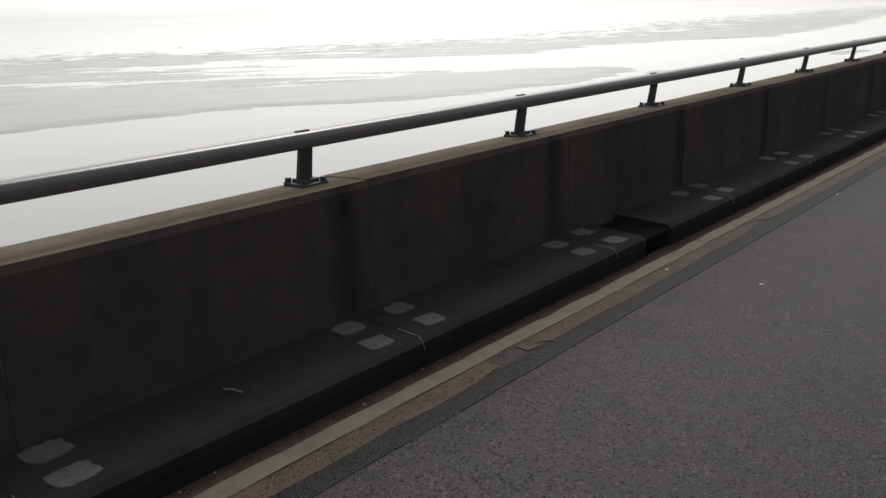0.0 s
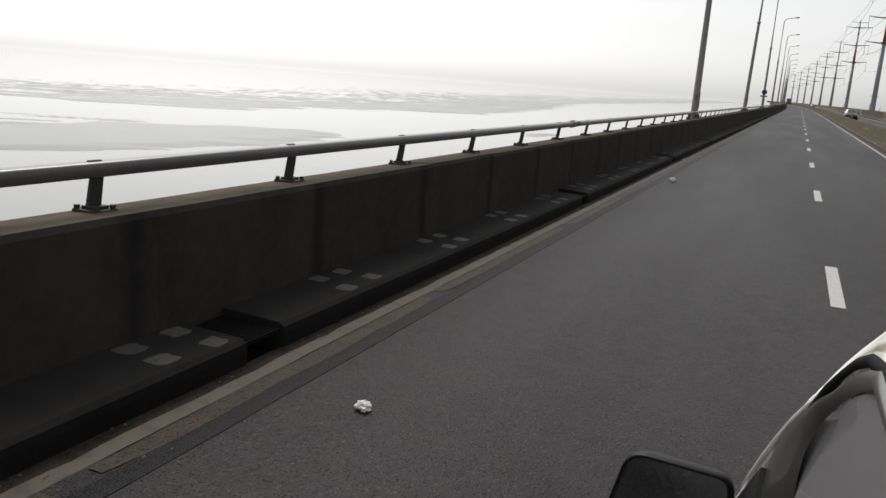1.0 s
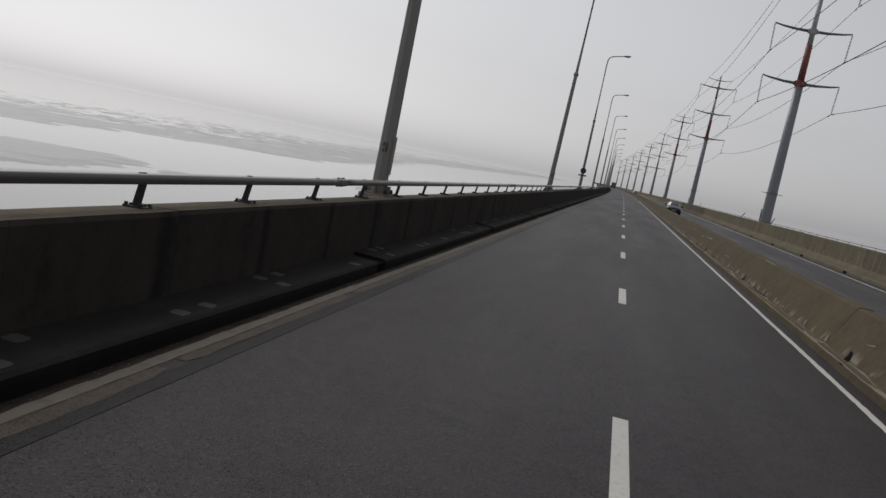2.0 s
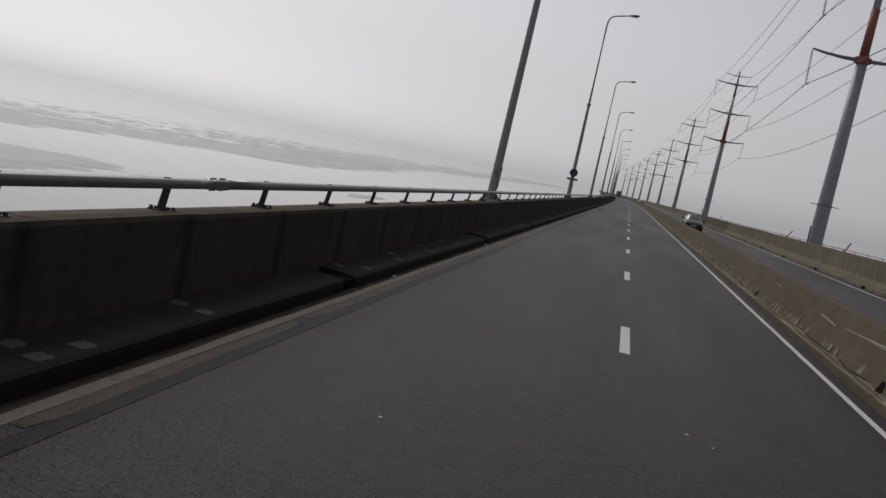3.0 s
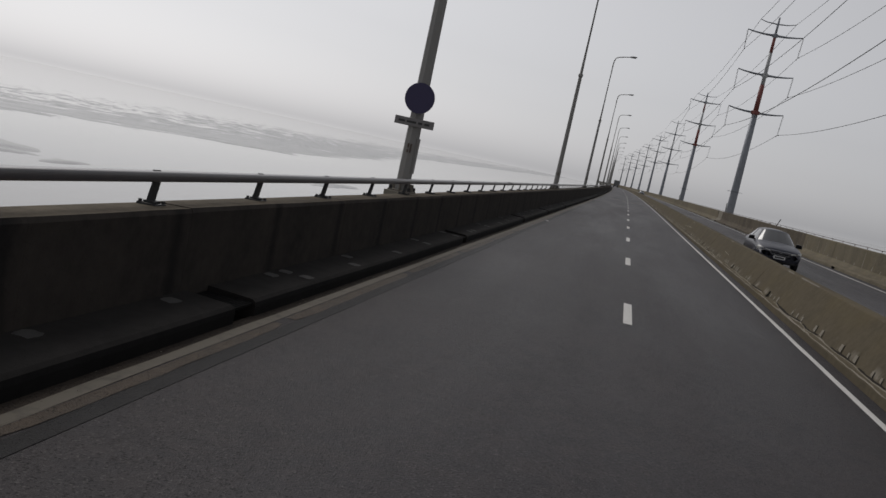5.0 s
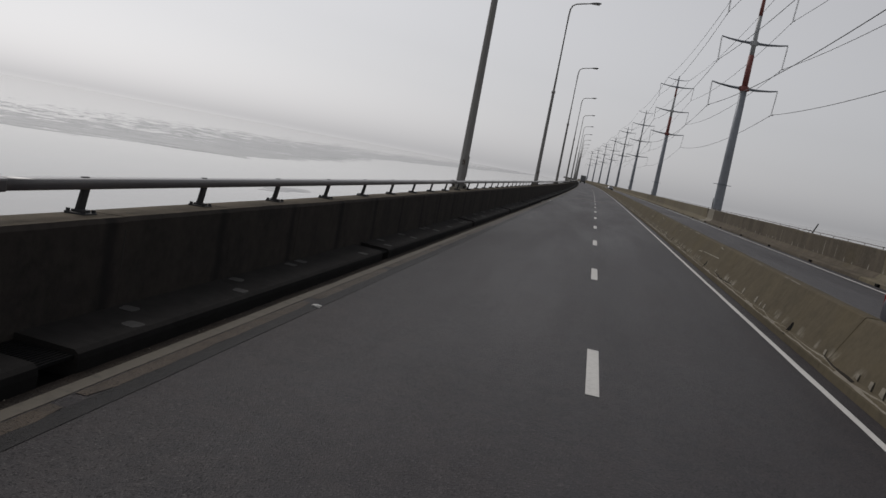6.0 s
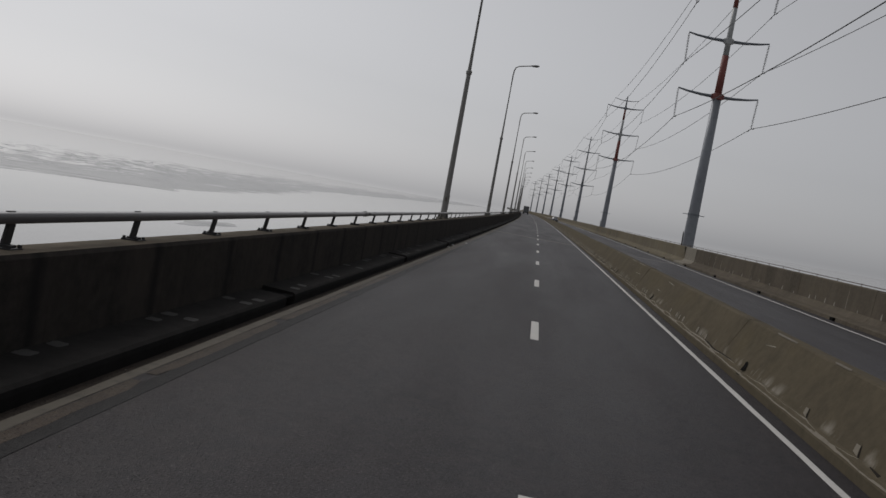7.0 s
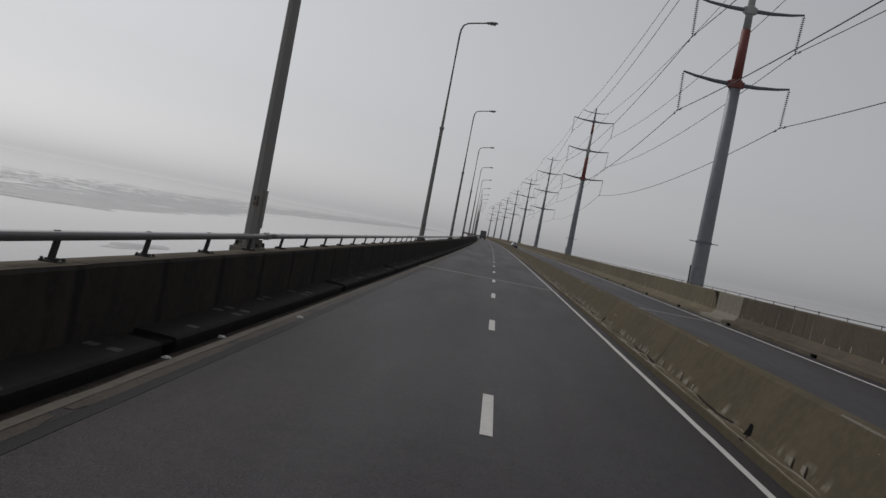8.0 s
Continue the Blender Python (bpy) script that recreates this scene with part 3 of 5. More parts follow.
# ---- walkway kerb: blocks between joints, open at the drain gaps
walkway = tagged(empty("pavement"), "narrow raised concrete walkway with a rounded kerb along the parapet", "pavement", kind="structure")
# upright side of the kerb: its shade is painted in as a blacker concrete
M_KERBFACE = wall_mat("shaded_kerb_face", (0.013, 0.0125, 0.0125), (0.009, 0.009, 0.009), (0.006, 0.006, 0.006), 0.5)
M_GRATE = paint_mat("sooty_cast_iron", (0.005, 0.005, 0.0053), (0.009, 0.008, 0.007), 0.9, 0.0, 0.6, 30)
M_GRATE.node_tree.nodes["Principled BSDF"].inputs["Specular IOR Level"].default_value = 0.1
M_MORTAR = paint_mat("joint_mortar", (0.12, 0.115, 0.107), (0.05, 0.048, 0.045), 0.9, 0, 0.8, 20)
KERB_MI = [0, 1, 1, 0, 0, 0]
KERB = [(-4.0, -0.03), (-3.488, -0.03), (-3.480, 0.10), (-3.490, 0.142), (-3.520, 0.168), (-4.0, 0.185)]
kerb_joints = [y + 0.07 for i, y in enumerate(posts) if y < -20]
cuts = sorted(kerb_joints + [q for c in GAPS for q in (c - 0.20, c + 0.20)])
rnd = random.Random(4)
for a, b in zip(cuts, cuts[1:]):
    mid = (a + b) / 2
    if any(abs(mid - c) < 0.201 for c in GAPS) or b - a < 0.05:
        continue
    bm = bmesh.new()
    d = rnd.uniform(-0.004, 0.001)
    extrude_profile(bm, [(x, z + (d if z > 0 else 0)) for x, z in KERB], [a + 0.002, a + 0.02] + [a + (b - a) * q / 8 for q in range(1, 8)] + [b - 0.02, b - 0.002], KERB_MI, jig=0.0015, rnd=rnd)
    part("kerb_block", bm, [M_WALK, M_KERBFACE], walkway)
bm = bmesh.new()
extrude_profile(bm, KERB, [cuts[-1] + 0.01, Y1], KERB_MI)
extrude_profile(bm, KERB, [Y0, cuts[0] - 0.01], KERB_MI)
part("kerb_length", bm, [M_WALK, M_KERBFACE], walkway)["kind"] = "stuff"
# thin mortar left in the kerb joints
bm = bmesh.new()
rnd = random.Random(41)
for y in kerb_joints:
    path = [(-3.68, 0.1775), (-3.62, 0.175), (-3.57, 0.173), (-3.522, 0.170), (-3.489, 0.1435), (-3.4785, 0.105)]
    rows = [[bm.verts.new((x, y - w, z)), bm.verts.new((x, y + w, z))] for (x, z), w in zip(path, [rnd.uniform(0.002, 0.006) for q in path])]
    for p, q in zip(rows, rows[1:]):
        bm.faces.new((p[0], p[1], q[1], q[0]))
part("joint_mortar", bm, M_MORTAR, walkway)["kind"] = "stuff"
# floor under kerb joints and gullies, near black for the shade down there
bm = bmesh.new()
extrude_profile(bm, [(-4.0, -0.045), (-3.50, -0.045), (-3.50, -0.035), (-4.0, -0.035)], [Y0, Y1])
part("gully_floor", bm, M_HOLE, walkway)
# cast grates over the drain gaps, a little below the walkway
bm = bmesh.new()
for k in range(15):
    x = -3.968 + 0.0322 * k
    add_box(bm, x - 0.009, x + 0.009, -0.185, 0.185, 0.112, 0.136)
for y in (-0.19, -0.065, 0.065, 0.19):
    add_box(bm, -3.985, -3.512, y - 0.008, y + 0.008, 0.106, 0.132)
grate_me = bpy.data.meshes.new("drain_grate")
bm.normal_update()
bm.to_mesh(grate_me)
bm.free()
grate_me.materials.append(M_GRATE)
for c in GAPS:
    shared("drain_grate", grate_me, walkway, pose(0, c, 0))["label"] = "sooty cast-iron drain grate"
# mortar patches on the walkway, four at each post
pm = []
for k in range(5):
    bm = bmesh.new()
    rnd = random.Random(60 + k)
    base = []
    for q in range(14):
        c, d = math.cos(q * math.pi / 7), math.sin(q * math.pi / 7)
        g = (abs(c) ** 8 + abs(d) ** 8) ** -0.125
        base.append((0.070 * c * g + rnd.uniform(-0.008, 0.008), 0.086 * d * g + rnd.uniform(-0.010, 0.010)))
    lo = [bm.verts.new((x, y, -0.012)) for x, y in base]
    hi = [bm.verts.new((x * 0.97, y * 0.97, 0.008)) for x, y in base]
    for i in range(14):
        bm.faces.new((lo[i], lo[(i + 1) % 14], hi[(i + 1) % 14], hi[i]))
    bm.faces.new(hi)
    me = bpy.data.meshes.new("mortar_patch")
    bm.to_mesh(me)
    bm.free()
    me.materials.append(M_PATCH)
    pm.append(me)
# dimmed copies of the patches, laid from y = 3 on
dim_pm = []
for me in pm:
    w_ = me.copy()
    w_.materials[0] = M_DIMPATCH
    dim_pm.append(w_)
rnd = random.Random(9)
for y in posts:
    if y > 190:
        continue
    for px, dy in ((-3.88, -0.12), (-3.62, -0.14), (-3.88, 0.26), (-3.62, 0.26)):
        if rnd.random() < (0.0 if y < 12 else 0.5) or any(abs(y + dy - c) < 0.33 for c in GAPS):
            continue
        x = px + rnd.uniform(-0.02, 0.02)
        shared("mortar_patch", (pm if y < 3 else dim_pm)[rnd.randrange(5)], walkway, pose(x, y + dy + rnd.uniform(-0.03, 0.03), 0.176 - (x + 4.0) * 0.039 + 0.006, 0, 2.2, rnd.uniform(-8, 8)))

# ---- steel railing on the parapet
railing = tagged(empty("railing"), "dark steel tube handrail on short bolted posts along the parapet", "railing")
RX, RZ = -4.265, 1.158
splices = [POST_A + STEP * i + 0.9 for i in (7, 16, 25, 34)] + [POST_B + STEP * i + 0.9 for i in (6, 21, 30, 39, 48, 60, 75, 90)]
ends = [Y0] + splices + [Y1]
for a, b in zip(ends, ends[1:]):
    bm = bmesh.new()
    rail_section = [(RX + 0.062 * math.copysign(abs(math.cos(q * math.pi / 12)) ** 0.5, math.cos(q * math.pi / 12)), RZ + 0.046 * math.copysign(abs(math.sin(q * math.pi / 12)) ** 0.5, math.sin(q * math.pi / 12))) for q in range(24)]
    extrude_profile(bm, rail_section, [a + 0.02 + (b - a - 0.04) * q / 40 for q in range(41)])
    part("rail", bm, M_RAIL, railing, smooth=False)
for f in railing.children:
    for q in f.data.polygons:
        q.use_smooth = len(q.vertices) == 4
for y in splices:
    bm = bmesh.new()
    add_box(bm, RX - 0.066, RX + 0.066, y - 0.16, y + 0.16, RZ - 0.050, RZ + 0.050, 0.02)
    for d in (-0.13, -0.09, -0.05, 0.05, 0.09, 0.13):
        ring_tube(bm, [(RX, y + d, RZ - 0.065), (RX, y + d, RZ + 0.065)], 0.011, 6)
    part("splice_sleeve", bm, M_RAIL, railing, "bolted expansion sleeve of the handrail")
bm = bmesh.new()
extrude_profile(bm, [(RX - 0.018, 0.93), (RX + 0.018, 0.93), (RX + 0.018, 1.115), (RX - 0.018, 1.115)], [-0.042, 0.042])
for v in bm.verts:
    v.co.x += 0.16 * (v.co.z - 1.02)
    if v.co.z < 1.0:
        v.co.y *= 1.12
bmesh.ops.bevel(bm, geom=list(bm.edges), offset=0.005, segments=1, affect='EDGES')
post_me = bpy.data.meshes.new("post")
bm.normal_update(); bm.to_mesh(post_me); bm.free()
post_me.materials.append(M_POST)
bm = bmesh.new()
add_box(bm, RX - 0.09, RX + 0.09, -0.086, 0.086, 0.905, 0.929, 0.004)
add_box(bm, RX - 0.05, RX + 0.05, -0.056, 0.056, 0.927, 0.948, 0.004)
for sx in (-0.068, 0.068):
    for sy in (-0.068, 0.068):
        ring_tube(bm, [(RX + sx, sy, 0.92), (RX + sx, sy, 0.952)], 0.018, 6)
cap_me = bpy.data.meshes.new("cap")
b2 = bmesh.new()
add_box(b2, RX - 0.012, RX + 0.012, -0.045, 0.045, RZ + 0.044, RZ + 0.053, 0.002)
b2.normal_update(); b2.to_mesh(cap_me); b2.free()
cap_me.materials.append(M_POST)
plate_me = bpy.data.meshes.new("base_plate")
bm.normal_update(); bm.to_mesh(plate_me); bm.free()
plate_me.materials.append(M_POST)
for y in posts:
    p_ = shared("post", post_me, railing, pose(0, y, 0))
    shared("base_plate", plate_me, p_, Matrix.Identity(4))
    shared("cap", cap_me, p_, Matrix.Identity(4))
verts, faces = [], []
for i in range(260):
    y = posts[-1] + STEP * (i + 1)
    for (x0, x1, y0, y1, z0, z1) in ((RX - 0.03, RX + 0.03, y - 0.04, y + 0.04, 0.92, 1.11), (RX - 0.09, RX + 0.09, y - 0.086, y + 0.086, 0.905, 0.94)):
        n = len(verts)
        verts += [(x + curve_x(yy), yy, z) for x in (x0, x1) for yy in (y0, y1) for z in (z0, z1)]
        faces += [tuple(n + q for q in f) for f in ((0, 1, 3, 2), (4, 6, 7, 5), (0, 4, 5, 1), (2, 3, 7, 6), (0, 2, 6, 4), (1, 5, 7, 3))]
me = bpy.data.meshes.new("far_posts")
me.from_pydata(verts, [], faces)
me.materials.append(M_POST)
fp = new("far_posts", me)
fp.parent = railing
fp["kind"] = "stuff"

# ---- median barrier
JP = [(3.00, -0.02), (3.015, 0.10), (3.05, 0.15), (3.11, 0.175), (3.43, 0.80), (3.46, 0.82), (3.64, 0.82), (3.67, 0.80), (3.99, 0.175), (4.05, 0.15), (4.085, 0.10), (4.10, -0.02)]
median = tagged(empty("wall_median"), "brown weathered concrete median barrier with scraped foot", "median barrier", kind="structure")
jj = [136.73 - 12.2 * i for i in range(15)][::-1] + [149.0, 160.9, 173.1, 185.3, 189.7, 201.9, 214.1, 226.3, 238.5, 250.7, 262.9]
rnd = random.Random(12)
for a, b in zip(jj, jj[1:]):
    bm = bmesh.new()
    n = max(2, int((b - a) / 1.5))
    yy = [a + 0.005, a + 0.03] + [a + (b - a) * k / n for k in range(1, n)] + [b - 0.03, b - 0.005]
    dz = rnd.uniform(-0.012, 0.012)
    extrude_profile(bm, [(x + rnd.uniform(-0.003, 0.003), z + (dz if z > 0.5 else 0)) for x, z in JP], yy, jig=0.005, rnd=rnd)
    part("barrier_panel", bm, M_MEDIAN, median)
bm = bmesh.new()
extrude_profile(bm, JP, [jj[-1] + 0.01, Y1])
extrude_profile(bm, JP, [Y0, jj[0] - 0.01])
part("barrier_length", bm, M_MEDIAN, median)["kind"] = "stuff"
# drain holes, chips and tyre scrapes along the foot
M_SCRAPE = paint_mat("scraped_concrete", (0.175, 0.155, 0.126), (0.11, 0.095, 0.075), 0.95, 0, 0.9, 17)
M_SCRATCH = paint_mat("fresh_scratch", (0.31, 0.285, 0.23), (0.15, 0.13, 0.10), 0.95, 0, 0.9, 14)
M_LIP = paint_mat("worn_foot_concrete", (0.215, 0.190, 0.148), (0.115, 0.100, 0.076), 0.95, 0, 0.8, 7)
M_CRACK = plain("crack_dirt", (0.030, 0.026, 0.022), 0.95, 0.0, 0.05)
holes = [4.9, 15.4, 25.6, 35.8, 46.0, 56.17, 66.9, 77.2, 87.5, 97.8, 104.3, 114.5, 124.8, 135.2, 145.27, 155.2, 168.4, 178.6, 188.8, 199, 209, 219, 229, 239, 249]
def face_x(z, y):
    """The barrier's near face at height z."""
    if z < 0.10:
        q = 3.0 + 0.015 * (z + 0.02) / 0.12
    elif z < 0.175:
        q = 3.015 + 0.035 * (z - 0.10) / 0.05 if z < 0.15 else 3.05 + 0.06 * (z - 0.15) / 0.025
    else:
        q = 3.11 + 0.32 * (z - 0.175) / 0.625
    return q - 0.007 + curve_x(y)


rnd = random.Random(31)
# flat patches on the face; the dark inside of each hole is painted
bm = bmesh.new()
for y in holes:
    o = [(-0.09, 0.105), (0.06, 0.105), (0.12, 0.16), (0.18, 0.23), (0.20, 0.28), (0.15, 0.30), (0.07, 0.28), (0.0, 0.21), (-0.06, 0.15)]
    c = bm.verts.new((face_x(0.19, y) - 0.002, y + 0.03, 0.19))
    vs = [bm.verts.new((face_x(z, y), y + dy * rnd.uniform(0.85, 1.15), z)) for dy, z in o]
    for k in range(len(vs)):
        bm.faces.new((c, vs[k], vs[(k + 1) % len(vs)]))
part("drain_hole", bm, M_HOLE, median, "dark drain hole at the barrier foot")
dark, lip = bmesh.new(), bmesh.new()


def ribbon(b, low, high):
    """A strip between two rows of (y, z) on the barrier's near face."""
    lo = [b.verts.new((face_x(z, y), y, z)) for y, z in low]
    hi = [b.verts.new((face_x(z, y), y, z)) for y, z in high]
    for q in range(len(lo) - 1):
        b.faces.new((lo[q], lo[q + 1], hi[q + 1], hi[q]))


y = -30.0
while y < 262:
    step = rnd.uniform(1.5, 2.6)
    sag = rnd.uniform(0.012, 0.028)
    run = [y + step * q / 8 for q in range(9)]
    edge = [0.176 - sag * math.sin(math.pi * q / 8) + rnd.uniform(-0.004, 0.004) for q in range(9)]
    ribbon(lip, [(p, 0.118 + rnd.uniform(-0.006, 0.006)) for p in run], [(p, z) for p, z in zip(run, edge)])
    if rnd.random() < 0.4 and not any(y - 0.3 < q < y + step + 0.2 for q in holes):
        a0, a1 = rnd.choice(((0, 8), (1, 7), (3, 8), (0, 5)))
        ribbon(dark, [(p, z + 0.002) for p, z in zip(run[a0:a1 + 1], edge[a0:a1 + 1])], [(p, z + rnd.uniform(0.010, 0.024)) for p, z in zip(run[a0:a1 + 1], edge[a0:a1 + 1])])
    if not any(abs(y - q) < 0.9 for q in holes):
        for m_ in range(rnd.choice((1, 2, 3, 3))):
            k, at = rnd.uniform(1.0, 1.8), y + 0.42 * m_ + rnd.uniform(-0.05, 0.05)
            ribbon(dark, [(at - 0.035, 0.178), (at - 0.004, 0.205), (at + 0.05 * k, 0.19 + 0.07 * k)], [(at + 0.004, 0.178), (at + 0.020, 0.197), (at + 0.062 * k, 0.19 + 0.064 * k)])
            ribbon(lip, [(at + 0.014, 0.181), (at + 0.05, 0.186), (at + 0.11 * k, 0.20)], [(at + 0.034, 0.200), (at + 0.068 * k, 0.19 + 0.062 * k), (at + 0.14 * k, 0.19 + 0.06 * k)])
    y += step
part("worn_lip", lip, M_LIP, median, "paler worn lip along the barrier foot")["kind"] = "stuff"
chips = bmesh.new()
for k in range(36):
    y, L = rnd.uniform(-25, 262), rnd.uniform(0.4, 1.8)
    rows_ = [[chips.verts.new((3.436 - w + curve_x(y), y + L * q / 4, 0.812 - 0.6 * w)), chips.verts.new((3.448 + w + curve_x(y), y + L * q / 4, 0.830))] for q, w in zip(range(5), (0.0, rnd.uniform(0, 0.006), 0.003, rnd.uniform(0, 0.010), 0.0))]
    for p, q in zip(rows_, rows_[1:]):
        chips.faces.new((p[0], q[0], q[1], p[1]))
part("chip", chips, M_SCRAPE, median, "pale chips along the barrier's top edge")["kind"] = "stuff"
part("crack", dark, M_CRACK, median, "dark cracks along the barrier foot")["kind"] = "stuff"
bm = bmesh.new()
for k in range(26):
    y = rnd.uniform(-20, 240)
    z = rnd.uniform(0.36, 0.72)
    L = rnd.uniform(0.3, 1.4)
    d = rnd.uniform(-0.04, 0.04)
    vs = [bm.verts.new((face_x(zz, yy) + 0.002, yy, zz)) for yy, zz in ((y, z), (y + L, z + d), (y + L * 0.92, z + d + 0.008), (y + 0.05, z + 0.012))]
    bm.faces.new(vs)
for y, z, L, d in ((123.8, 0.49, 3.0, -0.05), (124.2, 0.74, 0.5, 0.02), (126.9, 0.42, 0.7, -0.03), (46.8, 0.62, 2.2, -0.06), (49.4, 0.52, 1.2, 0.04), (73.2, 0.45, 1.4, 0.05)):
    bm.faces.new([bm.verts.new((face_x(zz, yy) + 0.001, yy, zz)) for yy, zz in ((y, z), (y + L, z + d), (y + L * 0.9, z + d + 0.016), (y + 0.04, z + 0.020))])
part("scratch", bm, M_SCRATCH, median, "long pale scratches on the barrier face")["kind"] = "stuff"

# ---- far parapet and kerb
RP = [(10.62, -0.03), (11.85, -0.03), (11.85, 1.32), (11.80, 1.352), (11.48, 1.352), (11.43, 1.32), (11.39, 0.42), (11.20, 0.20), (10.72, 0.17), (10.64, 0.13)]
rwall = tagged(empty("wall_far_parapet"), "tall brown stained concrete parapet on the far edge", "parapet", kind="structure")
M_RSTAIN = wall_mat("stained_parapet_concrete", (0.125, 0.106, 0.082), (0.088, 0.075, 0.059), (0.045, 0.039, 0.031), 0.75, (0.10, 0.082, 0.048), 1.2, 0.3)
M_REPAIR = wall_mat("repaired_concrete", (0.235, 0.215, 0.178), (0.195, 0.178, 0.147), (0.14, 0.125, 0.1), 0.3)
rj = [-40 + 8.0 * i for i in range(28)] + [183.7, 187.7, 190.1] + [198.1 + 8 * i for i in range(12)]
rnd = random.Random(14)
for a, b in zip(rj, rj[1:]):
    bm = bmesh.new()
    dz = rnd.uniform(-0.015, 0.015)
    extrude_profile(bm, [(x, z + (dz if z > 1 else 0)) for x, z in RP], [a + 0.012, a + 0.05, (a + b) / 2, b - 0.05, b - 0.012], jig=0.004, rnd=rnd)
    part("panel", bm, M_REPAIR if a == 183.7 else (M_RSTAIN if 136 <= a < 183 else M_RWALL), rwall, "paler repaired panel" if a == 183.7 else "")
bm = bmesh.new()
extrude_profile(bm, RP, [rj[-1] + 0.01, Y1])
extrude_profile(bm, RP, [Y0, rj[0] - 0.01])
part("wall_length", bm, M_RWALL, rwall)["kind"] = "stuff"
# pale drips and seams down its face, drains in its kerb
M_DRIP = paint_mat("lime_drip", (0.33, 0.31, 0.265), (0.2, 0.18, 0.15), 0.95, 0, 0.8, 9)
drips = bmesh.new()
rnd = random.Random(77)
def rface(z):
    return 11.39 + 0.04 * (z - 0.42) / 0.90 - 0.008
y = -30.0
while y < 262:
    y += rnd.uniform(0.7, 2.2)
    tall = rnd.choice((0.10, 0.14, 0.2, 0.24, 0.8)) * rnd.uniform(0.8, 1.1)
    w = rnd.uniform(0.03, 0.06) * (0.6 if tall > 0.5 else 1)
    rows_ = [[drips.verts.new((rface(z) + curve_x(y), y + d - ww, z)), drips.verts.new((rface(z) + curve_x(y), y + d + ww, z))] for z, ww, d in ((0.43, w, 0), (0.43 + 0.3 * tall, w * 0.9, 0.01), (0.43 + 0.7 * tall, w * 0.6, -0.005), (0.43 + tall, w * 0.2, 0.0))]
    for p, q in zip(rows_, rows_[1:]):
        drips.faces.new((p[0], p[1], q[1], q[0]))
part("drip", drips, M_DRIP, rwall, "pale lime drips down the concrete")["kind"] = "stuff"
# solid near-black blocks stand for the shaded inside of the drain openings
drain = bmesh.new()
for k in range(26):
    y = 143.4 + 9.75 * (k - 16)
    add_box(drain, 10.55, 10.66, y - 0.16, y + 0.16, 0.004, 0.12, 0.01)
part("drain", drain, M_HOLE, rwall, "dark drain openings in the far kerb")["kind"] = "stuff"
# broken edge beside the repaired panel
bm = bmesh.new()
rim = [(187.74, 1.33), (188.55, 1.33), (188.35, 1.20), (188.22, 1.06), (188.02, 0.98), (187.90, 0.72), (187.80, 0.50), (187.74, 0.72)]
hub = bm.verts.new((rface(1.1) - 0.004 + curve_x(188.0), 188.0, 1.1))
vs = [bm.verts.new((rface(z) - 0.003 + curve_x(y), y, z)) for y, z in rim]
for k in range(len(vs)):
    bm.faces.new((hub, vs[k], vs[(k + 1) % len(vs)]))
part("broken_edge", bm, M_CRACK, rwall, "dark broken edge beside the repair")
# thin rail on it
thin = tagged(empty("thin_rail"), "thin rusty pipe rail on short stubs along the far parapet", "railing")
bm = bmesh.new()
ring_tube(bm, [(11.66, -40 + 6 * k, 1.455 + 0.012 * math.sin(k * 1.7)) for k in range(170)], 0.016, 6)
part("pipe", bm, M_RUST, thin)
bm = bmesh.new()
ring_tube(bm, [(0, 0, 1.345), (0, 0, 1.46)], 0.014, 6)
add_box(bm, -0.03, 0.03, -0.03, 0.03, 1.445, 1.475)
stub_me = bpy.data.meshes.new("stub")
bm.to_mesh(stub_me); bm.free()
stub_me.materials.append(M_RUST)
for k in range(130):
    shared("stub", stub_me, thin, pose(11.66, -38 + 2.4 * k, 0))
# bent scrap bars left on the parapet
for y, ang in ((148.3, 20), (101.0, 30), (84.0, 24)):
    e = tagged(empty("bent_steel_bar", pose(11.62 + curve_x(y), y, 1.345)), "bent rusty steel bar sticking up from the parapet", "scrap metal")
    bm = bmesh.new()
    add_box(bm, -0.03, 0.03, -0.012, 0.012, 0.0, 0.60, 0.004)
    add_box(bm, -0.03, 0.03, 0.035, 0.052, 0.05, 0.56, 0.004)
    add_box(bm, -0.03, 0.03, -0.012, 0.052, 0.54, 0.575, 0.004)
    bmesh.ops.rotate(bm, verts=bm.verts, cent=(0, 0, 0), matrix=Matrix.Rotation(radians(ang), 3, "Y"))
    part("bar", bm, M_POST, e)
    bm = bmesh.new()
    ring_tube(bm, [(0, 0.05, 0.0), (-0.1, -0.05, 0.14), (-0.30, -0.2, 0.10), (-0.38, -0.2, 0.17), (-0.6, -0.3, 0.06)], 0.014, 6)
    part("wire", bm, M_RUST, e)

# ---------------- street lamps ----------------
LAMP0, LAMP_STEP, LX = -5.779, 33.063, -4.518


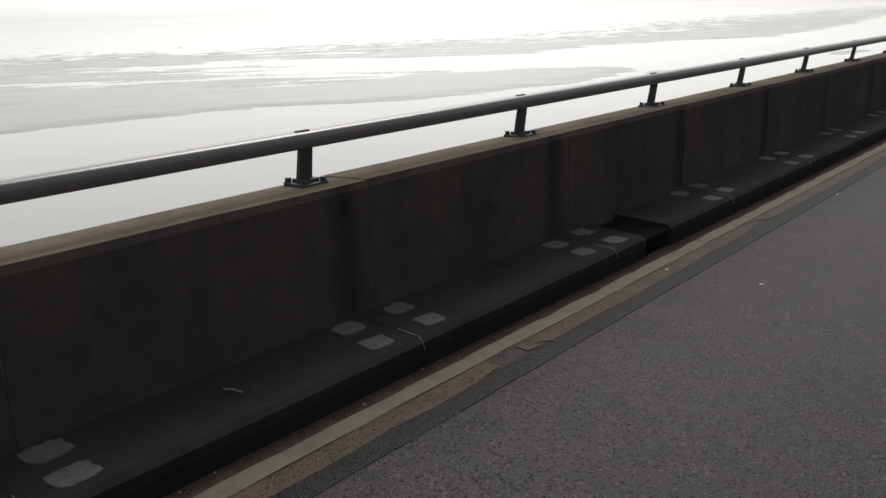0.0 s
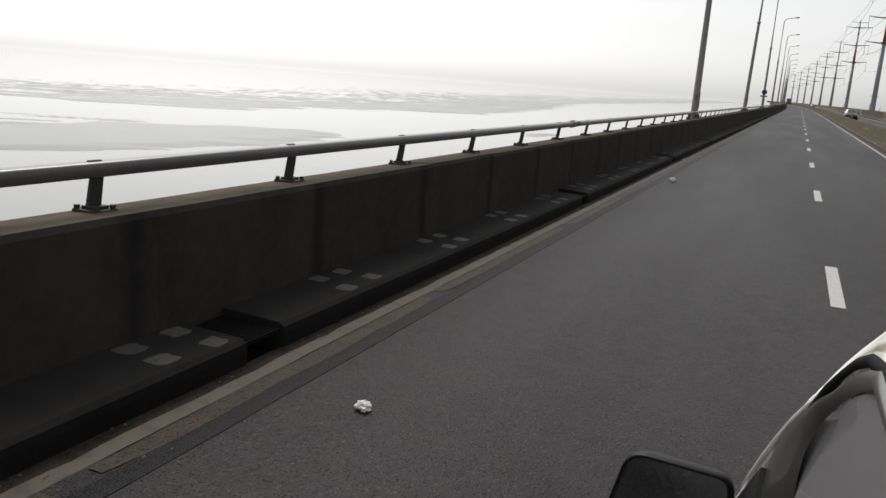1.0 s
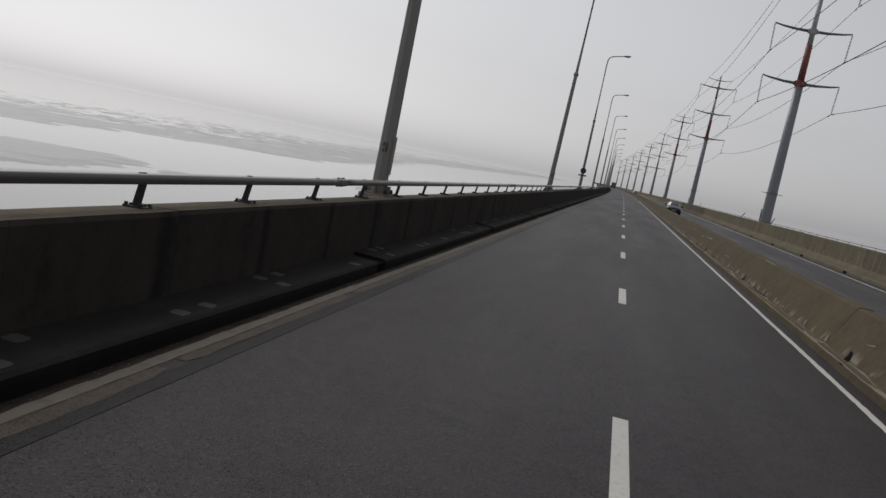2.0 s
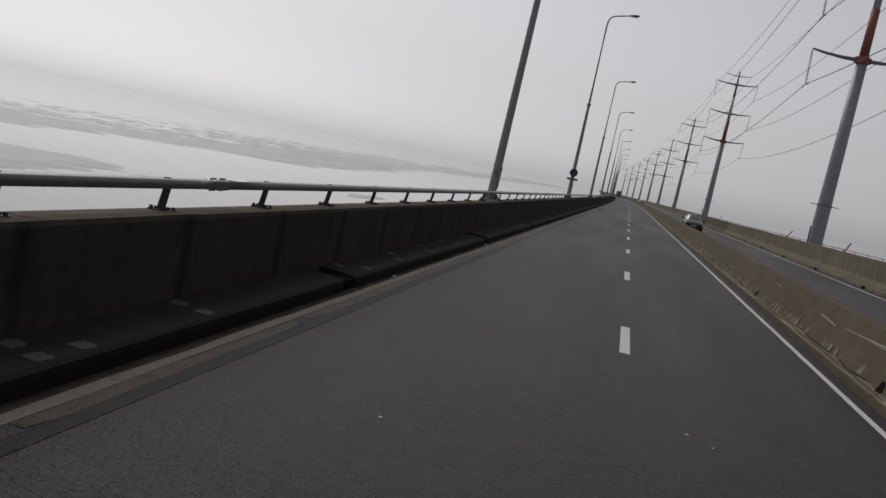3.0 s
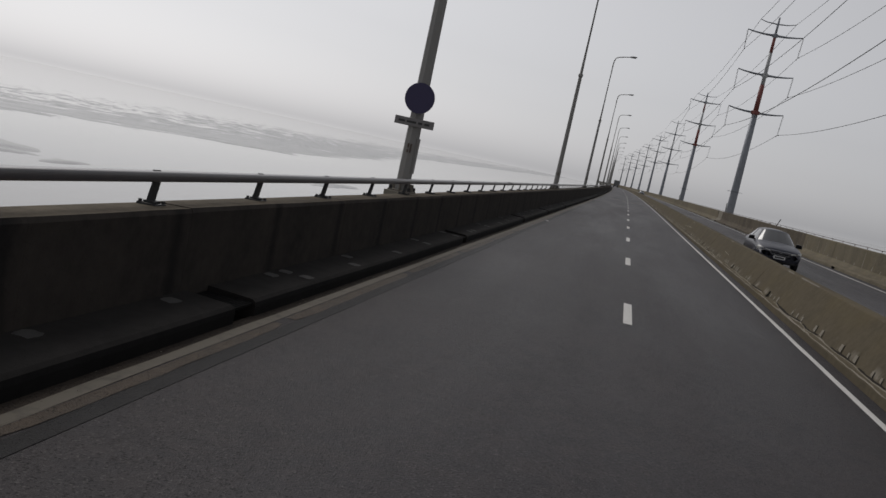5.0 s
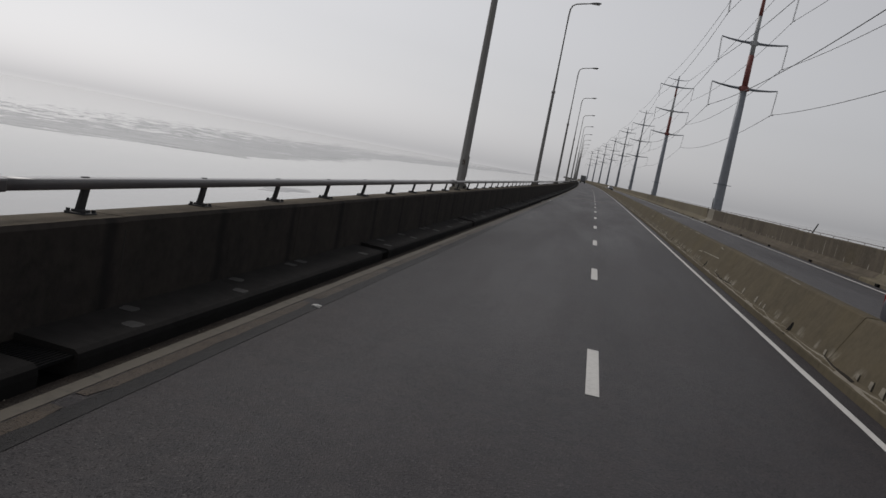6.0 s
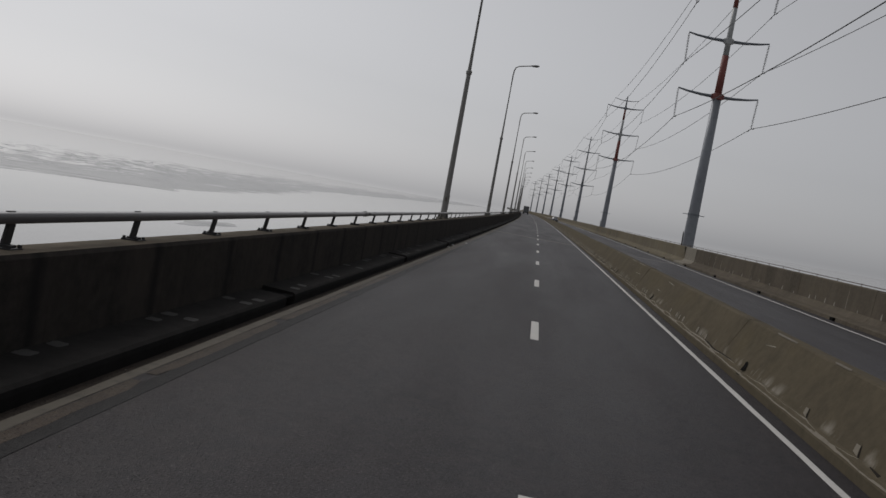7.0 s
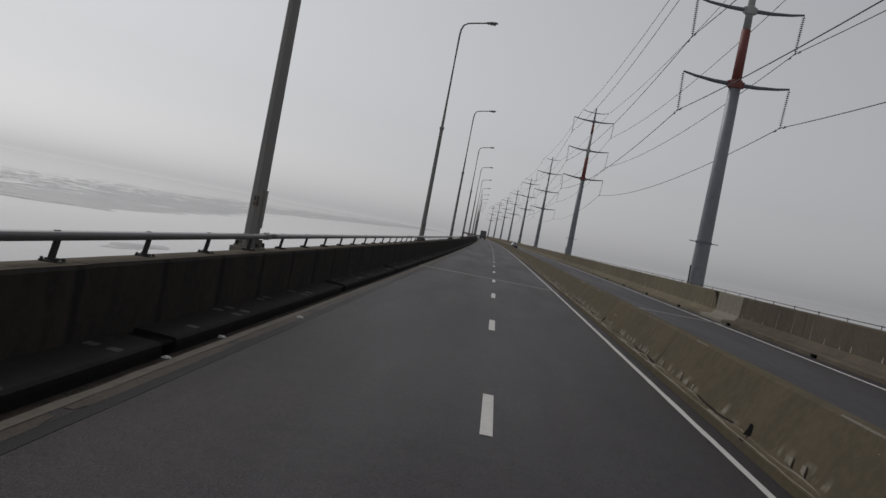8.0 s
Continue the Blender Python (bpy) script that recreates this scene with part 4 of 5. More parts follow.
def street_lamp():
    e = empty("street_lamp")
    tagged(e, "tall tapered grey street lamp with curved arm behind the parapet", "street lamp", "street lamps along the parapet")
    bm = bmesh.new()
    ring_tube(bm, [(0, 0, 0.90), (0, 0, 3.2), (0, 0, 7.5)], [0.142, 0.125, 0.098], 8)
    pole = part("pole", bm, M_LAMP, e)
    bm = bmesh.new()
    add_box(bm, 0.105, 0.150, -0.055, 0.055, 1.28, 1.95, 0.008)
    part("service_hatch", bm, M_LAMP, pole)
    for k, (y, z0, z1) in enumerate(((-0.030, 1.66, 1.72), (-0.030, 1.75, 1.83), (0.032, 1.66, 1.83))):
        bm = bmesh.new()
        add_box(bm, -0.03 + 0.055 * (y > 0), 0.002 + 0.05 * (y > 0), -0.137, -0.131, z0, z1)
        part("stencil_bar", bm, M_RUST, pole)
    bm = bmesh.new()
    ring_tube(bm, [(0, 0, 7.38), (0, 0, 7.46), (0, 0, 7.56), (0, 0, 7.62)], [0.10, 0.135, 0.135, 0.085], 12)
    part("collar", bm, M_LAMP, e)
    bm = bmesh.new()
    ring_tube(bm, [(0, 0, 7.5), (0, 0, 12.9), (0.03, 0, 13.3), (0.14, 0, 13.56), (0.36, 0, 13.70), (0.8, 0, 13.79), (1.45, 0, 13.90)], [0.082, 0.056, 0.053, 0.05, 0.047, 0.045, 0.04], 8)
    part("arm", bm, M_LAMP, e)
    bm = bmesh.new()
    r = [(1.32, 0.06, 0.04), (1.45, 0.12, 0.075), (1.7, 0.15, 0.095), (1.95, 0.13, 0.08), (2.06, 0.05, 0.035)]
    rings = []
    for x, w, h in r:
        z = 13.90 + (x - 1.45) * 0.12
        rings.append([bm.verts.new((x, w * math.cos(k * math.pi / 4), z + h * math.sin(k * math.pi / 4) * (1.0 if k < 5 else 0.75))) for k in range(8)])
    for a, b in zip(rings, rings[1:]):
        for k in range(8):
            bm.faces.new((a[k], a[(k + 1) % 8], b[(k + 1) % 8], b[k]))
    bm.faces.new(rings[0]); bm.faces.new(rings[-1])
    head = part("lamp_head", bm, M_LAMPHEAD, e, "dark oval lamp head")
    bm = bmesh.new()
    add_box(bm, 1.5, 1.95, -0.1, 0.1, 13.845, 13.875, 0.01)
    part("lens", bm, M_LENS, head)
    bm = bmesh.new()
    add_box(bm, -0.26, 0.26, -0.3, 0.3, 0.82, 0.915, 0.012)
    part("base_plate", bm, M_PLINTH, e, "pale concrete plinth under the lamp")
    bm = bmesh.new()
    add_box(bm, -0.22, 0.22, -0.22, 0.22, 0.915, 0.945, 0.006)
    for a in range(4):
        bm2 = [(0.0, 0.155), (0.155, 0.0), (0, -0.155), (-0.155, 0)][a]
        add_box(bm, bm2[0] * 1.1 - 0.012 - abs(bm2[0]) * 0.2, bm2[0] * 1.1 + 0.012 + abs(bm2[0]) * 0.2, bm2[1] * 1.1 - 0.012 - abs(bm2[1]) * 0.2, bm2[1] * 1.1 + 0.012 + abs(bm2[1]) * 0.2, 0.94, 1.08)
    part("flange", bm, M_FLANGE, e, "rust-stained welded flange")
    for sx in (-0.18, 0.18):
        for sy in (-0.18, 0.18):
            bm = bmesh.new()
            ring_tube(bm, [(sx, sy, 0.93), (sx, sy, 1.00), (sx, sy, 1.02)], [0.034, 0.034, 0.018], 8)
            part("bolt", bm, M_POST, e)
    # plinth bracket off the deck's edge
    bm = bmesh.new()
    add_box(bm, -0.26, 0.045, -0.3, 0.3, -0.3, 0.82, 0.012)
    part("bracket", bm, M_DECK, e)
    return e


lamp = street_lamp()
lamp.matrix_basis = pose(LX, LAMP0 - LAMP_STEP, 0)
lamps = [lamp]
for i in range(0, 19):
    y = LAMP0 + LAMP_STEP * i + (0.34 if i == 0 else 0)
    lamps.append(copy_thing(lamp, pose(LX + curve_x(y), y, 0, 0, 1.2 if i == 2 else 0, 0)))

# round sign and plate on the fourth lamp
sgn = tagged(empty("road_sign", pose(LX, LAMP0 + 3 * LAMP_STEP, 0)), "round dark blue sign and grey plate on a lamp pole", "road sign")
bm = bmesh.new()
ring_tube(bm, [(0.03, -0.165, 2.68), (0.03, -0.190, 2.68)], 0.285, 32)
part("disc", bm, M_NAVY, sgn, "dark blue round sign disc")
bm = bmesh.new()
add_box(bm, -0.36, 0.40, -0.19, -0.165, 2.15, 2.30, 0.006)
plate = part("plate", bm, M_SIGNGREY, sgn, "narrow grey plate with a line of worn writing")
bm = bmesh.new()
for x0, x1 in ((-0.28, -0.16), (-0.12, 0.06), (0.10, 0.18), (0.22, 0.32)):
    add_box(bm, x0, x1, -0.194, -0.189, 2.205, 2.245)
part("writing_bar", bm, M_BLACK, plate)
for z in (2.22, 2.6, 2.8):
    bm = bmesh.new()
    ring_tube(bm, [(0, 0, z - 0.02), (0, 0, z + 0.02)], 0.145, 12)
    add_box(bm, -0.02, 0.05, -0.17, -0.12, z - 0.02, z + 0.02)
    part("clamp", bm, M_POST, sgn)

# ---------------- power pylons ----------------
PYL0, PYL_STEP, PX = 107.765, 99.772, 15.08


def pylon(drop, red):
    """drop: how much lower this one's arms sit."""
    e = tagged(empty("power_pylon"), "tall grey steel power pylon with red band and six arms" if red else "tall plain grey steel power pylon with six arms", "power pylon", "power pylons beside the bridge")
    za, zb, zc = 16.4 - drop, 21.95 - drop, 27.75 - drop
    bm = bmesh.new()
    ring_tube(bm, [(0, 0, WATER_Z - 0.8), (0, 0, 0.5), (0, 0, 8), (0, 0, za)], [0.90, 0.60, 0.51, 0.42], 16)
    part("lower_column", bm, M_GALV, e, smooth=True)
    bm = bmesh.new()
    ring_tube(bm, [(0, 0, za), (0, 0, za + 4.1)], [0.37, 0.33], 16)
    part("middle_column", bm, M_RED if red else M_GALV, e, "faded red painted section" if red else "", smooth=True)
    bm = bmesh.new()
    ring_tube(bm, [(0, 0, za + 4.1), (0, 0, zb + 3.3)], [0.29, 0.235], 12)
    part("upper_column", bm, M_GALVPALE, e, "pale grey painted section", smooth=True)
    bm = bmesh.new()
    ring_tube(bm, [(0, 0, zb + 3.3), (0, 0, zc - 0.3)], [0.24, 0.205], 12)
    part("upper_band", bm, M_RED if red else M_GALV, e, "faded red painted section" if red else "", smooth=True)
    bm = bmesh.new()
    ring_tube(bm, [(0, 0, zc - 0.3), (0, 0, 30.4)], [0.19, 0.13], 12)
    part("mast_top", bm, M_GALV, e, smooth=True)
    for z, r, mat in ((za, 0.50, M_RED if red else M_GALV), (zb, 0.36, M_GALVPALE), (zc, 0.26, M_GALV)):
        bm = bmesh.new()
        ring_tube(bm, [(0, 0, z - 0.32), (0, 0, z - 0.28), (0, 0, z + 0.28), (0, 0, z + 0.32)], [r * 0.85, r, r, r * 0.85], 16)
        add_box(bm, -r - 0.12, r + 0.12, -0.16, 0.16, z - 0.22, z + 0.22)
        part("arm_hub", bm, mat, e)
        for s in (-1, 1):
            bm = bmesh.new()
            ring_tube(bm, [(s * r * 0.8, 0, z), (s * 1.6, 0, z + 0.02), (s * 3.0, 0, z + 0.16), (s * 3.93, 0, z + 0.33)], [0.17, 0.14, 0.105, 0.075], 8)
            part("arm", bm, M_ARM, e)
            bm = bmesh.new()
            ring_tube(bm, [(s * 3.92, 0, z + 0.28), (s * 3.80, 0, z - 2.52)], 0.025, 6)
            for k in range(17):
                f = (k + 1) / 18
                x, zz = s * (3.92 - 0.12 * f), z + 0.28 - 2.80 * f
                ring_tube(bm, [(x, 0, zz + 0.03), (x, 0, zz)], [0.05, 0.135], 8)
            part("insulator", bm, M_INS, e, "string of dark disc insulators")
            bm = bmesh.new()
            add_box(bm, s * 3.80 - 0.035, s * 3.80 + 0.035, -0.3, 0.3, z - 2.63, z - 2.55)
            part("cable_clamp", bm, M_CABLE, e)
            for dy in (-1.0, 1.0):
                bm = bmesh.new()
                ring_tube(bm, [(s * 3.80, dy - 0.22, z - 2.70), (s * 3.80, dy - 0.10, z - 2.70), (s * 3.80, dy - 0.08, z - 2.70), (s * 3.80, dy + 0.08, z - 2.70), (s * 3.80, dy + 0.10, z - 2.70), (s * 3.80, dy + 0.22, z - 2.70)], [0.05, 0.05, 0.015, 0.015, 0.05, 0.05], 8)
                add_box(bm, s * 3.80 - 0.015, s * 3.80 + 0.015, dy - 0.02, dy + 0.02, z - 2.70, z - 2.56)
                part("damper", bm, M_CABLE, e)
    for s in (-1, 1):
        bm = bmesh.new()
        ring_tube(bm, [(0, 0, 29.4), (s * 1.5, 0, 29.5), (s * 2.5, 0, 29.75)], [0.1, 0.07, 0.05], 6)
        part("earth_wire_arm", bm, M_ARM, e)
    bm = bmesh.new()
    add_box(bm, -1.08, 1.08, -0.03, 0.03, 4.4, 4.46)
    ring_tube(bm, [(0, 0, 4.33), (0, 0, 4.53)], 0.59, 16)
    part("climbing_guard", bm, M_ARM, e)
    bm = bmesh.new()
    ring_tube(bm, [(-0.64, -0.3, 0.8), (-0.72, -0.5, 2.6)], 0.05, 6)
    part("cable_duct", bm, M_POST, e)
    return e


pyl = pylon(0.0, True)
pys = [PYL0 + PYL_STEP * i for i in range(-1, 9)]
drops = [2.75 if i == 4 else 0.0 for i in range(len(pys))]
pyl.matrix_basis = pose(PX, pys[0], 0)
# beyond y = 500 grey replaces the red bands, haze put into the paint
hazed_pylon = None
for y, d in zip(pys[1:], drops[1:]):
    m_ = pose(PX + curve_x(y), y, 0)
    if d:
        pylon(d, False).matrix_basis = m_
    elif y < 500:
        copy_thing(pyl, m_)
    elif hazed_pylon:
        copy_thing(hazed_pylon, m_)
    else:
        hazed_pylon = pylon(0.0, False)
        hazed_pylon.matrix_basis = m_
wires = [(zz, s * 3.80, 1.5, 2.59, 1) for zz in (16.4, 21.95, 27.75) for s in (-1, 1)] + [(29.75, s * 2.5, 1.2, 0.0, 0) for s in (-1, 1)]
for z, x, sag, hang, low in wires:
    bm = bmesh.new()
    zs = [z - hang - d * low for d in drops]
    pts_ = []
    for a, b, z0, z1 in zip([pys[0] - PYL_STEP] + pys, pys, [zs[0]] + zs, zs):
        for k in range(24):
            f = k / 24
            pts_.append((PX + x, a + (b - a) * f, z0 + (z1 - z0) * f - sag * 4 * f * (1 - f)))
    pts_.append((PX + x, pys[-1], zs[-1]))
    ring_tube(bm, pts_, 0.03, 5)
    tagged(obj("power_cable", bm, M_CABLE), "dark sagging power cable strung between the pylons", "cable", "power cables")

# ---------------- vehicles ----------------
def quad_strip(bm, rows, closed=False):
    for a, b in zip(rows, rows[1:]):
        n = len(a)
        for k in range(n if closed else n - 1):
            bm.faces.new((a[k], a[(k + 1) % n], b[(k + 1) % n], b[k]))


def mirrored(half):
    """A closed outline from its right half, front centre to rear centre."""
    return half + [(-q[0],) + tuple(q[1:]) for q in half[-2:0:-1]]


def smooth_ring(ring, k):
    """A closed outline with k - 1 points added between each two, on a smooth curve."""
    out, n = [], len(ring)
    for i in range(n):
        p0, p1, p2, p3 = (Vector(ring[(i + d) % n]) for d in (-1, 0, 1, 2))
        for j in range(k):
            t = j / k
            out.append(tuple(0.5 * (2 * p1 + (p2 - p0) * t + (2 * p0 - 5 * p1 + 4 * p2 - p3) * t * t + (3 * p1 - p0 - 3 * p2 + p3) * t ** 3)))
    return out


def lerp3(a, b, f):
    return tuple(p + (q - p) * f for p, q in zip(a, b))


def arc3(a, b, f):
    """Between roof edge and belt; where the glass slopes forward it bows a little outward."""
    k = 4 * f * (1 - f) * 0.012 * max(0.0, min(1.0, b[1] - a[1]))
    x, y, z = lerp3(a, b, f)
    return (x + math.copysign(0.6 * k, x), y, z + k)


def build_car(paint, label, stations, roof_half, belt_half, crown, pillar_at, wheels_y, wheel_r, front_y, visor, mirror_at, old=False):
    """A car about its own base: +y is its front. roof_half and belt_half: outlines (x, y, z) with as many points each."""
    car = tagged(empty("car"), label, "car")
    # body shell
    bm = bmesh.new()
    rows = []
    for y, w, zb, zl, zt in stations:
        half = [(0, zb), (0.80 * w, zb), (0.955 * w, zb + 0.10), (w, zb + 0.30), (0.99 * w, zl - 0.14), (0.945 * w, zl - 0.02), (0.86 * w, zl + 0.01), (0.5 * w, zt), (0, zt + 0.008)]
        ring = half + [(-x, z) for x, z in half[-2:0:-1]]
        rows.append([bm.verts.new((x, y, z)) for x, z in ring])
    quad_strip(bm, rows, True)
    bm.faces.new(rows[0]); bm.faces.new(rows[-1][::-1])
    bmesh.ops.recalc_face_normals(bm, faces=bm.faces)
    body = part("body", bm, paint, car, smooth=True)
    FINE = 4
    roof, belt = smooth_ring(mirrored(roof_half), FINE), smooth_ring(mirrored(belt_half), FINE)
    n = len(roof)
    pillar_at = [k * FINE for k in pillar_at]
    # roof panel with its crown
    bm = bmesh.new()
    cy = sum(q[1] for q in roof) / n
    lip = 0.02 if old else 0.07
    rows = [[bm.verts.new(lerp3(r, b, lip)) for r, b in zip(roof, belt)]]
    for f in (1.0, 0.985, 0.93, 0.8, 0.6, 0.4, 0.2):
        rows.append([bm.verts.new((x * f, cy + (y - cy) * f, z + (crown - z) * (1 - f * f) ** 0.85)) for x, y, z in roof])
    quad_strip(bm, rows, True)
    bm.faces.new(rows[-1])
    bmesh.ops.recalc_face_normals(bm, faces=bm.faces)
    part("roof", bm, paint, car, smooth=True)
    # glass, run by run round the outline, and painted pillars between
    runs, cur = [], []
    for k in range(n + 1):
        cur.append(k % n)
        if k % n in pillar_at and len(cur) > 1:
            runs.append(cur)
            cur = [k % n]
    runs.append(cur + runs.pop(0)[1:] if runs and cur[-1] == runs[0][0] else cur)
    for run in runs:
        if len(run) < 2:
            continue
        bm = bmesh.new()
        quad_strip(bm, [[bm.verts.new(arc3(roof[k], belt[k], f)) for k in run] for f in (lip + 0.0015, 0.4, 0.7, 0.99)])
        part("window", bm, M_SIDEGLASS if old else M_GLASS, car, "glossy glass with a grey reflection in its colour" if old else "dark tinted glass", smooth=True)
    for k in pillar_at:
        bm = bmesh.new()
        k0, k1 = (k - 2) % n, (k + 2) % n
        half = 0.019 if old and roof[k][1] > 0 else 0.03
        rows = []
        for f in (0.05 if old else 0.0, 0.08, 0.16, 0.28, 0.42, 0.58, 0.75, 1.0):
            c, l, r = arc3(roof[k], belt[k], f), arc3(roof[k0], belt[k0], f), arc3(roof[k1], belt[k1], f)
            pl, pr = Vector(lerp3(c, l, half / (Vector(c) - Vector(l)).length)), Vector(lerp3(c, r, half / (Vector(c) - Vector(r)).length))
            out = Vector((c[0], (c[1] - cy) * 0.6, 0.5 if old else 0.0)).normalized() * (0.004 if old else 0.012)
            rows.append([bm.verts.new(pl), bm.verts.new(pl + out), bm.verts.new(Vector(c) + out * 1.3), bm.verts.new(pr + out), bm.verts.new(pr)])
        quad_strip(bm, rows)
        bm.faces.new(rows[0])
        bmesh.ops.recalc_face_normals(bm, faces=bm.faces)
        part("pillar", bm, paint, car, smooth=True)
    if visor:
        for side in (1, -1):
            # rain visor along the window's head, round its corner and down behind the front pillar
            upper = [(0.508, -0.42, 1.611), (0.507, -0.20, 1.611), (0.505, -0.07, 1.608), (0.506, 0.04, 1.575), (0.512, 0.085, 1.552), (0.523, 0.108, 1.525), (0.536, 0.13, 1.505), (0.547, 0.20, 1.462), (0.557, 0.30, 1.402), (0.564, 0.40, 1.330), (0.568, 0.48, 1.262), (0.570, 0.50, 1.20)]
            lower = [(0.512, -0.42, 1.598), (0.511, -0.20, 1.598), (0.509, -0.09, 1.590), (0.509, 0.0, 1.562), (0.512, 0.05, 1.540), (0.518, 0.090, 1.514), (0.526, 0.125, 1.484), (0.533, 0.155, 1.450), (0.537, 0.180, 1.416), (0.538, 0.20, 1.380), (0.538, 0.215, 1.335), (0.537, 0.225, 1.28)]
            bm = bmesh.new()
            rows = []
            for f, o in ((0.0, 0.0), (0.12, 0.004), (0.5, 0.008), (0.85, 0.005), (1.0, 0.002)):
                rows.append([bm.verts.new((side * (a[0] + (b[0] - a[0]) * f + o), a[1] + (b[1] - a[1]) * f, a[2] + (b[2] - a[2]) * f)) for a, b in zip(upper, lower)])
            quad_strip(bm, rows)
            part("rain_visor", bm, M_VISOR, car, "smoked plastic rain visor", smooth=True)
            # rubber seal above the visor, thinning out along the front pillar
            path_ = [(0.503, -0.43, 1.603), (0.502, -0.20, 1.604), (0.500, -0.075, 1.604), (0.502, 0.02, 1.588), (0.508, 0.075, 1.567), (0.516, 0.118, 1.540), (0.526, 0.152, 1.511), (0.536, 0.185, 1.478), (0.544, 0.24, 1.440), (0.551, 0.31, 1.394)]
            bm = bmesh.new()
            ring_tube(bm, [(side * x, y, z) for x, y, z in path_], [0.009] * 4 + [0.008, 0.0075, 0.007, 0.005, 0.003, 0.001], 10)
            part("window_seal", bm, M_SEALRUBBER, car, "black rubber window seal", smooth=True)
            # black panel in the corner of the window, carrying the mirror
            bm = bmesh.new()
            tri = [(0.569, 0.47, 1.262), (0.606, 0.80, 1.02), (0.600, 0.80, 0.985), (0.574, 0.50, 0.985)]
            quad_strip(bm, [[bm.verts.new((side * (x + o), y, z)) for x, y, z in tri] for o in (-0.006, 0.008)], True)
            bm.faces.new(list(bm.verts)[4:])
            bmesh.ops.recalc_face_normals(bm, faces=bm.faces)
            part("mirror_base", bm, M_BLACK, car, "black corner panel of the door window")
            flange = [(0.439, 0.40, 1.539), (0.459, 0.36, 1.528), (0.483, 0.30, 1.520), (0.502, 0.25, 1.514), (0.515, 0.22, 1.506), (0.531, 0.20, 1.487), (0.541, 0.22, 1.461), (0.551, 0.30, 1.410), (0.562, 0.40, 1.343), (0.574, 0.50, 1.270), (0.588, 0.65, 1.162), (0.603, 0.80, 1.044)]
            bm = bmesh.new()
            ring_tube(bm, [(side * x, y, z) for x, y, z in flange], [0.003, 0.004] + [0.005] * 8 + [0.006, 0.007], 8)
            part("pillar_flange", bm, paint, car, smooth=True)
            # cream bead on the roof edge and down the pillar
            bead = [(0.478, -1.30, 1.635), (0.482, -0.85, 1.637), (0.480, -0.45, 1.637), (0.476, -0.12, 1.634), (0.480, 0.03, 1.612), (0.490, 0.10, 1.582), (0.503, 0.155, 1.548), (0.518, 0.19, 1.515)]
            bm = bmesh.new()
            ring_tube(bm, [(side * x, y, z) for x, y, z in bead], [0.006] * 6 + [0.004, 0.001], 8)
            part("roof_gutter", bm, M_GUTTER, car, "cream drip gutter along the roof edge", smooth=True)
    # door seams and handles
    for side in (1, -1):
        for hy in (0.05 if old else 0.0, -0.95):
            bm = bmesh.new()
            add_box(bm, side * (stations[3][1] - 0.04) - 0.02, side * (stations[3][1] - 0.04) + 0.05, hy - 0.3, hy - 0.12, 0.80, 0.83, 0.008)
            part("door_handle", bm, paint if old else M_CHROME, car)
    # mirrors: a shell with a rounded outline, wider at its foot, a glass set back in its rim, a stalk
    for side in (1, -1):
        mx, my, mz = mirror_at
        corners = [(0.135, -0.085, 0.022), (0.124, 0.076, 0.026), (-0.084, 0.069, 0.040), (-0.120, -0.085, 0.022)]
        line = []
        for k, (x, z, r) in enumerate(corners):
            c = Vector((x, 0, z))
            a, b = (Vector((q[0], 0, q[1])) for q in (corners[k - 1], corners[(k + 1) % 4]))
            a, b = c + (a - c).normalized() * r, c + (b - c).normalized() * r
            line += [a * (1 - t) ** 2 + c * 2 * t * (1 - t) + b * t * t for t in (0.0, 0.25, 0.5, 0.75, 1.0)]
        place = lambda q, f, d: (-side * (-mx + q.x * f), my + d - 0.18 * q.x * f, mz + q.z * f)
        bm = bmesh.new()
        quad_strip(bm, [[bm.verts.new(place(q, f, d)) for q in line] for f, d in ((0.90, -0.034), (0.93, -0.044), (0.97, -0.046), (1.0, -0.040), (0.985, -0.02), (0.92, 0.005), (0.74, 0.035), (0.42, 0.048))], True)
        bm.faces.new(list(bm.verts)[-len(line):])
        ring_tube(bm, [(side * (mx - 0.05), my + 0.02, mz - 0.05), (side * (mx - 0.13), my + 0.03, mz - 0.055), (side * (mx - 0.20), my - 0.02, mz - 0.06)], 0.02, 10)
        bmesh.ops.recalc_face_normals(bm, faces=bm.faces)
        mo = part("mirror", bm, M_MIRRORSHELL, car, "black door mirror housing", smooth=True)
        bm = bmesh.new()
        bm.faces.new([bm.verts.new(place(q, 0.91, -0.034)) for q in line])
        bmesh.ops.solidify(bm, geom=list(bm.faces), thickness=0.003)
        part("mirror_glass", bm, M_MIRROR, mo)
    # wheels
    for side in (1, -1):
        for wy in wheels_y:
            bm = bmesh.new()
            x0 = side * (stations[3][1] - 0.18)
            pr = [(0.0, 0.6), (0.0, 0.93), (0.02, 1.0), (0.16, 1.0), (0.185, 0.93), (0.185, 0.6)]
            rows = [[bm.verts.new((x0 + side * a, wy + b * wheel_r * math.cos(t * math.pi / 14), wheel_r + b * wheel_r * math.sin(t * math.pi / 14))) for a, b in pr] for t in range(29)]
            quad_strip(bm, rows)
            bmesh.ops.remove_doubles(bm, verts=bm.verts, dist=0.0005)
            ty = part("wheel", bm, M_RUBBER, car, smooth=True)
            bm = bmesh.new()
            ring_tube(bm, [(x0 + side * 0.02, wy, wheel_r), (x0 + side * 0.165, wy, wheel_r), (x0 + side * 0.175, wy, wheel_r)], [wheel_r * 0.62, wheel_r * 0.62, wheel_r * 0.2], 20)
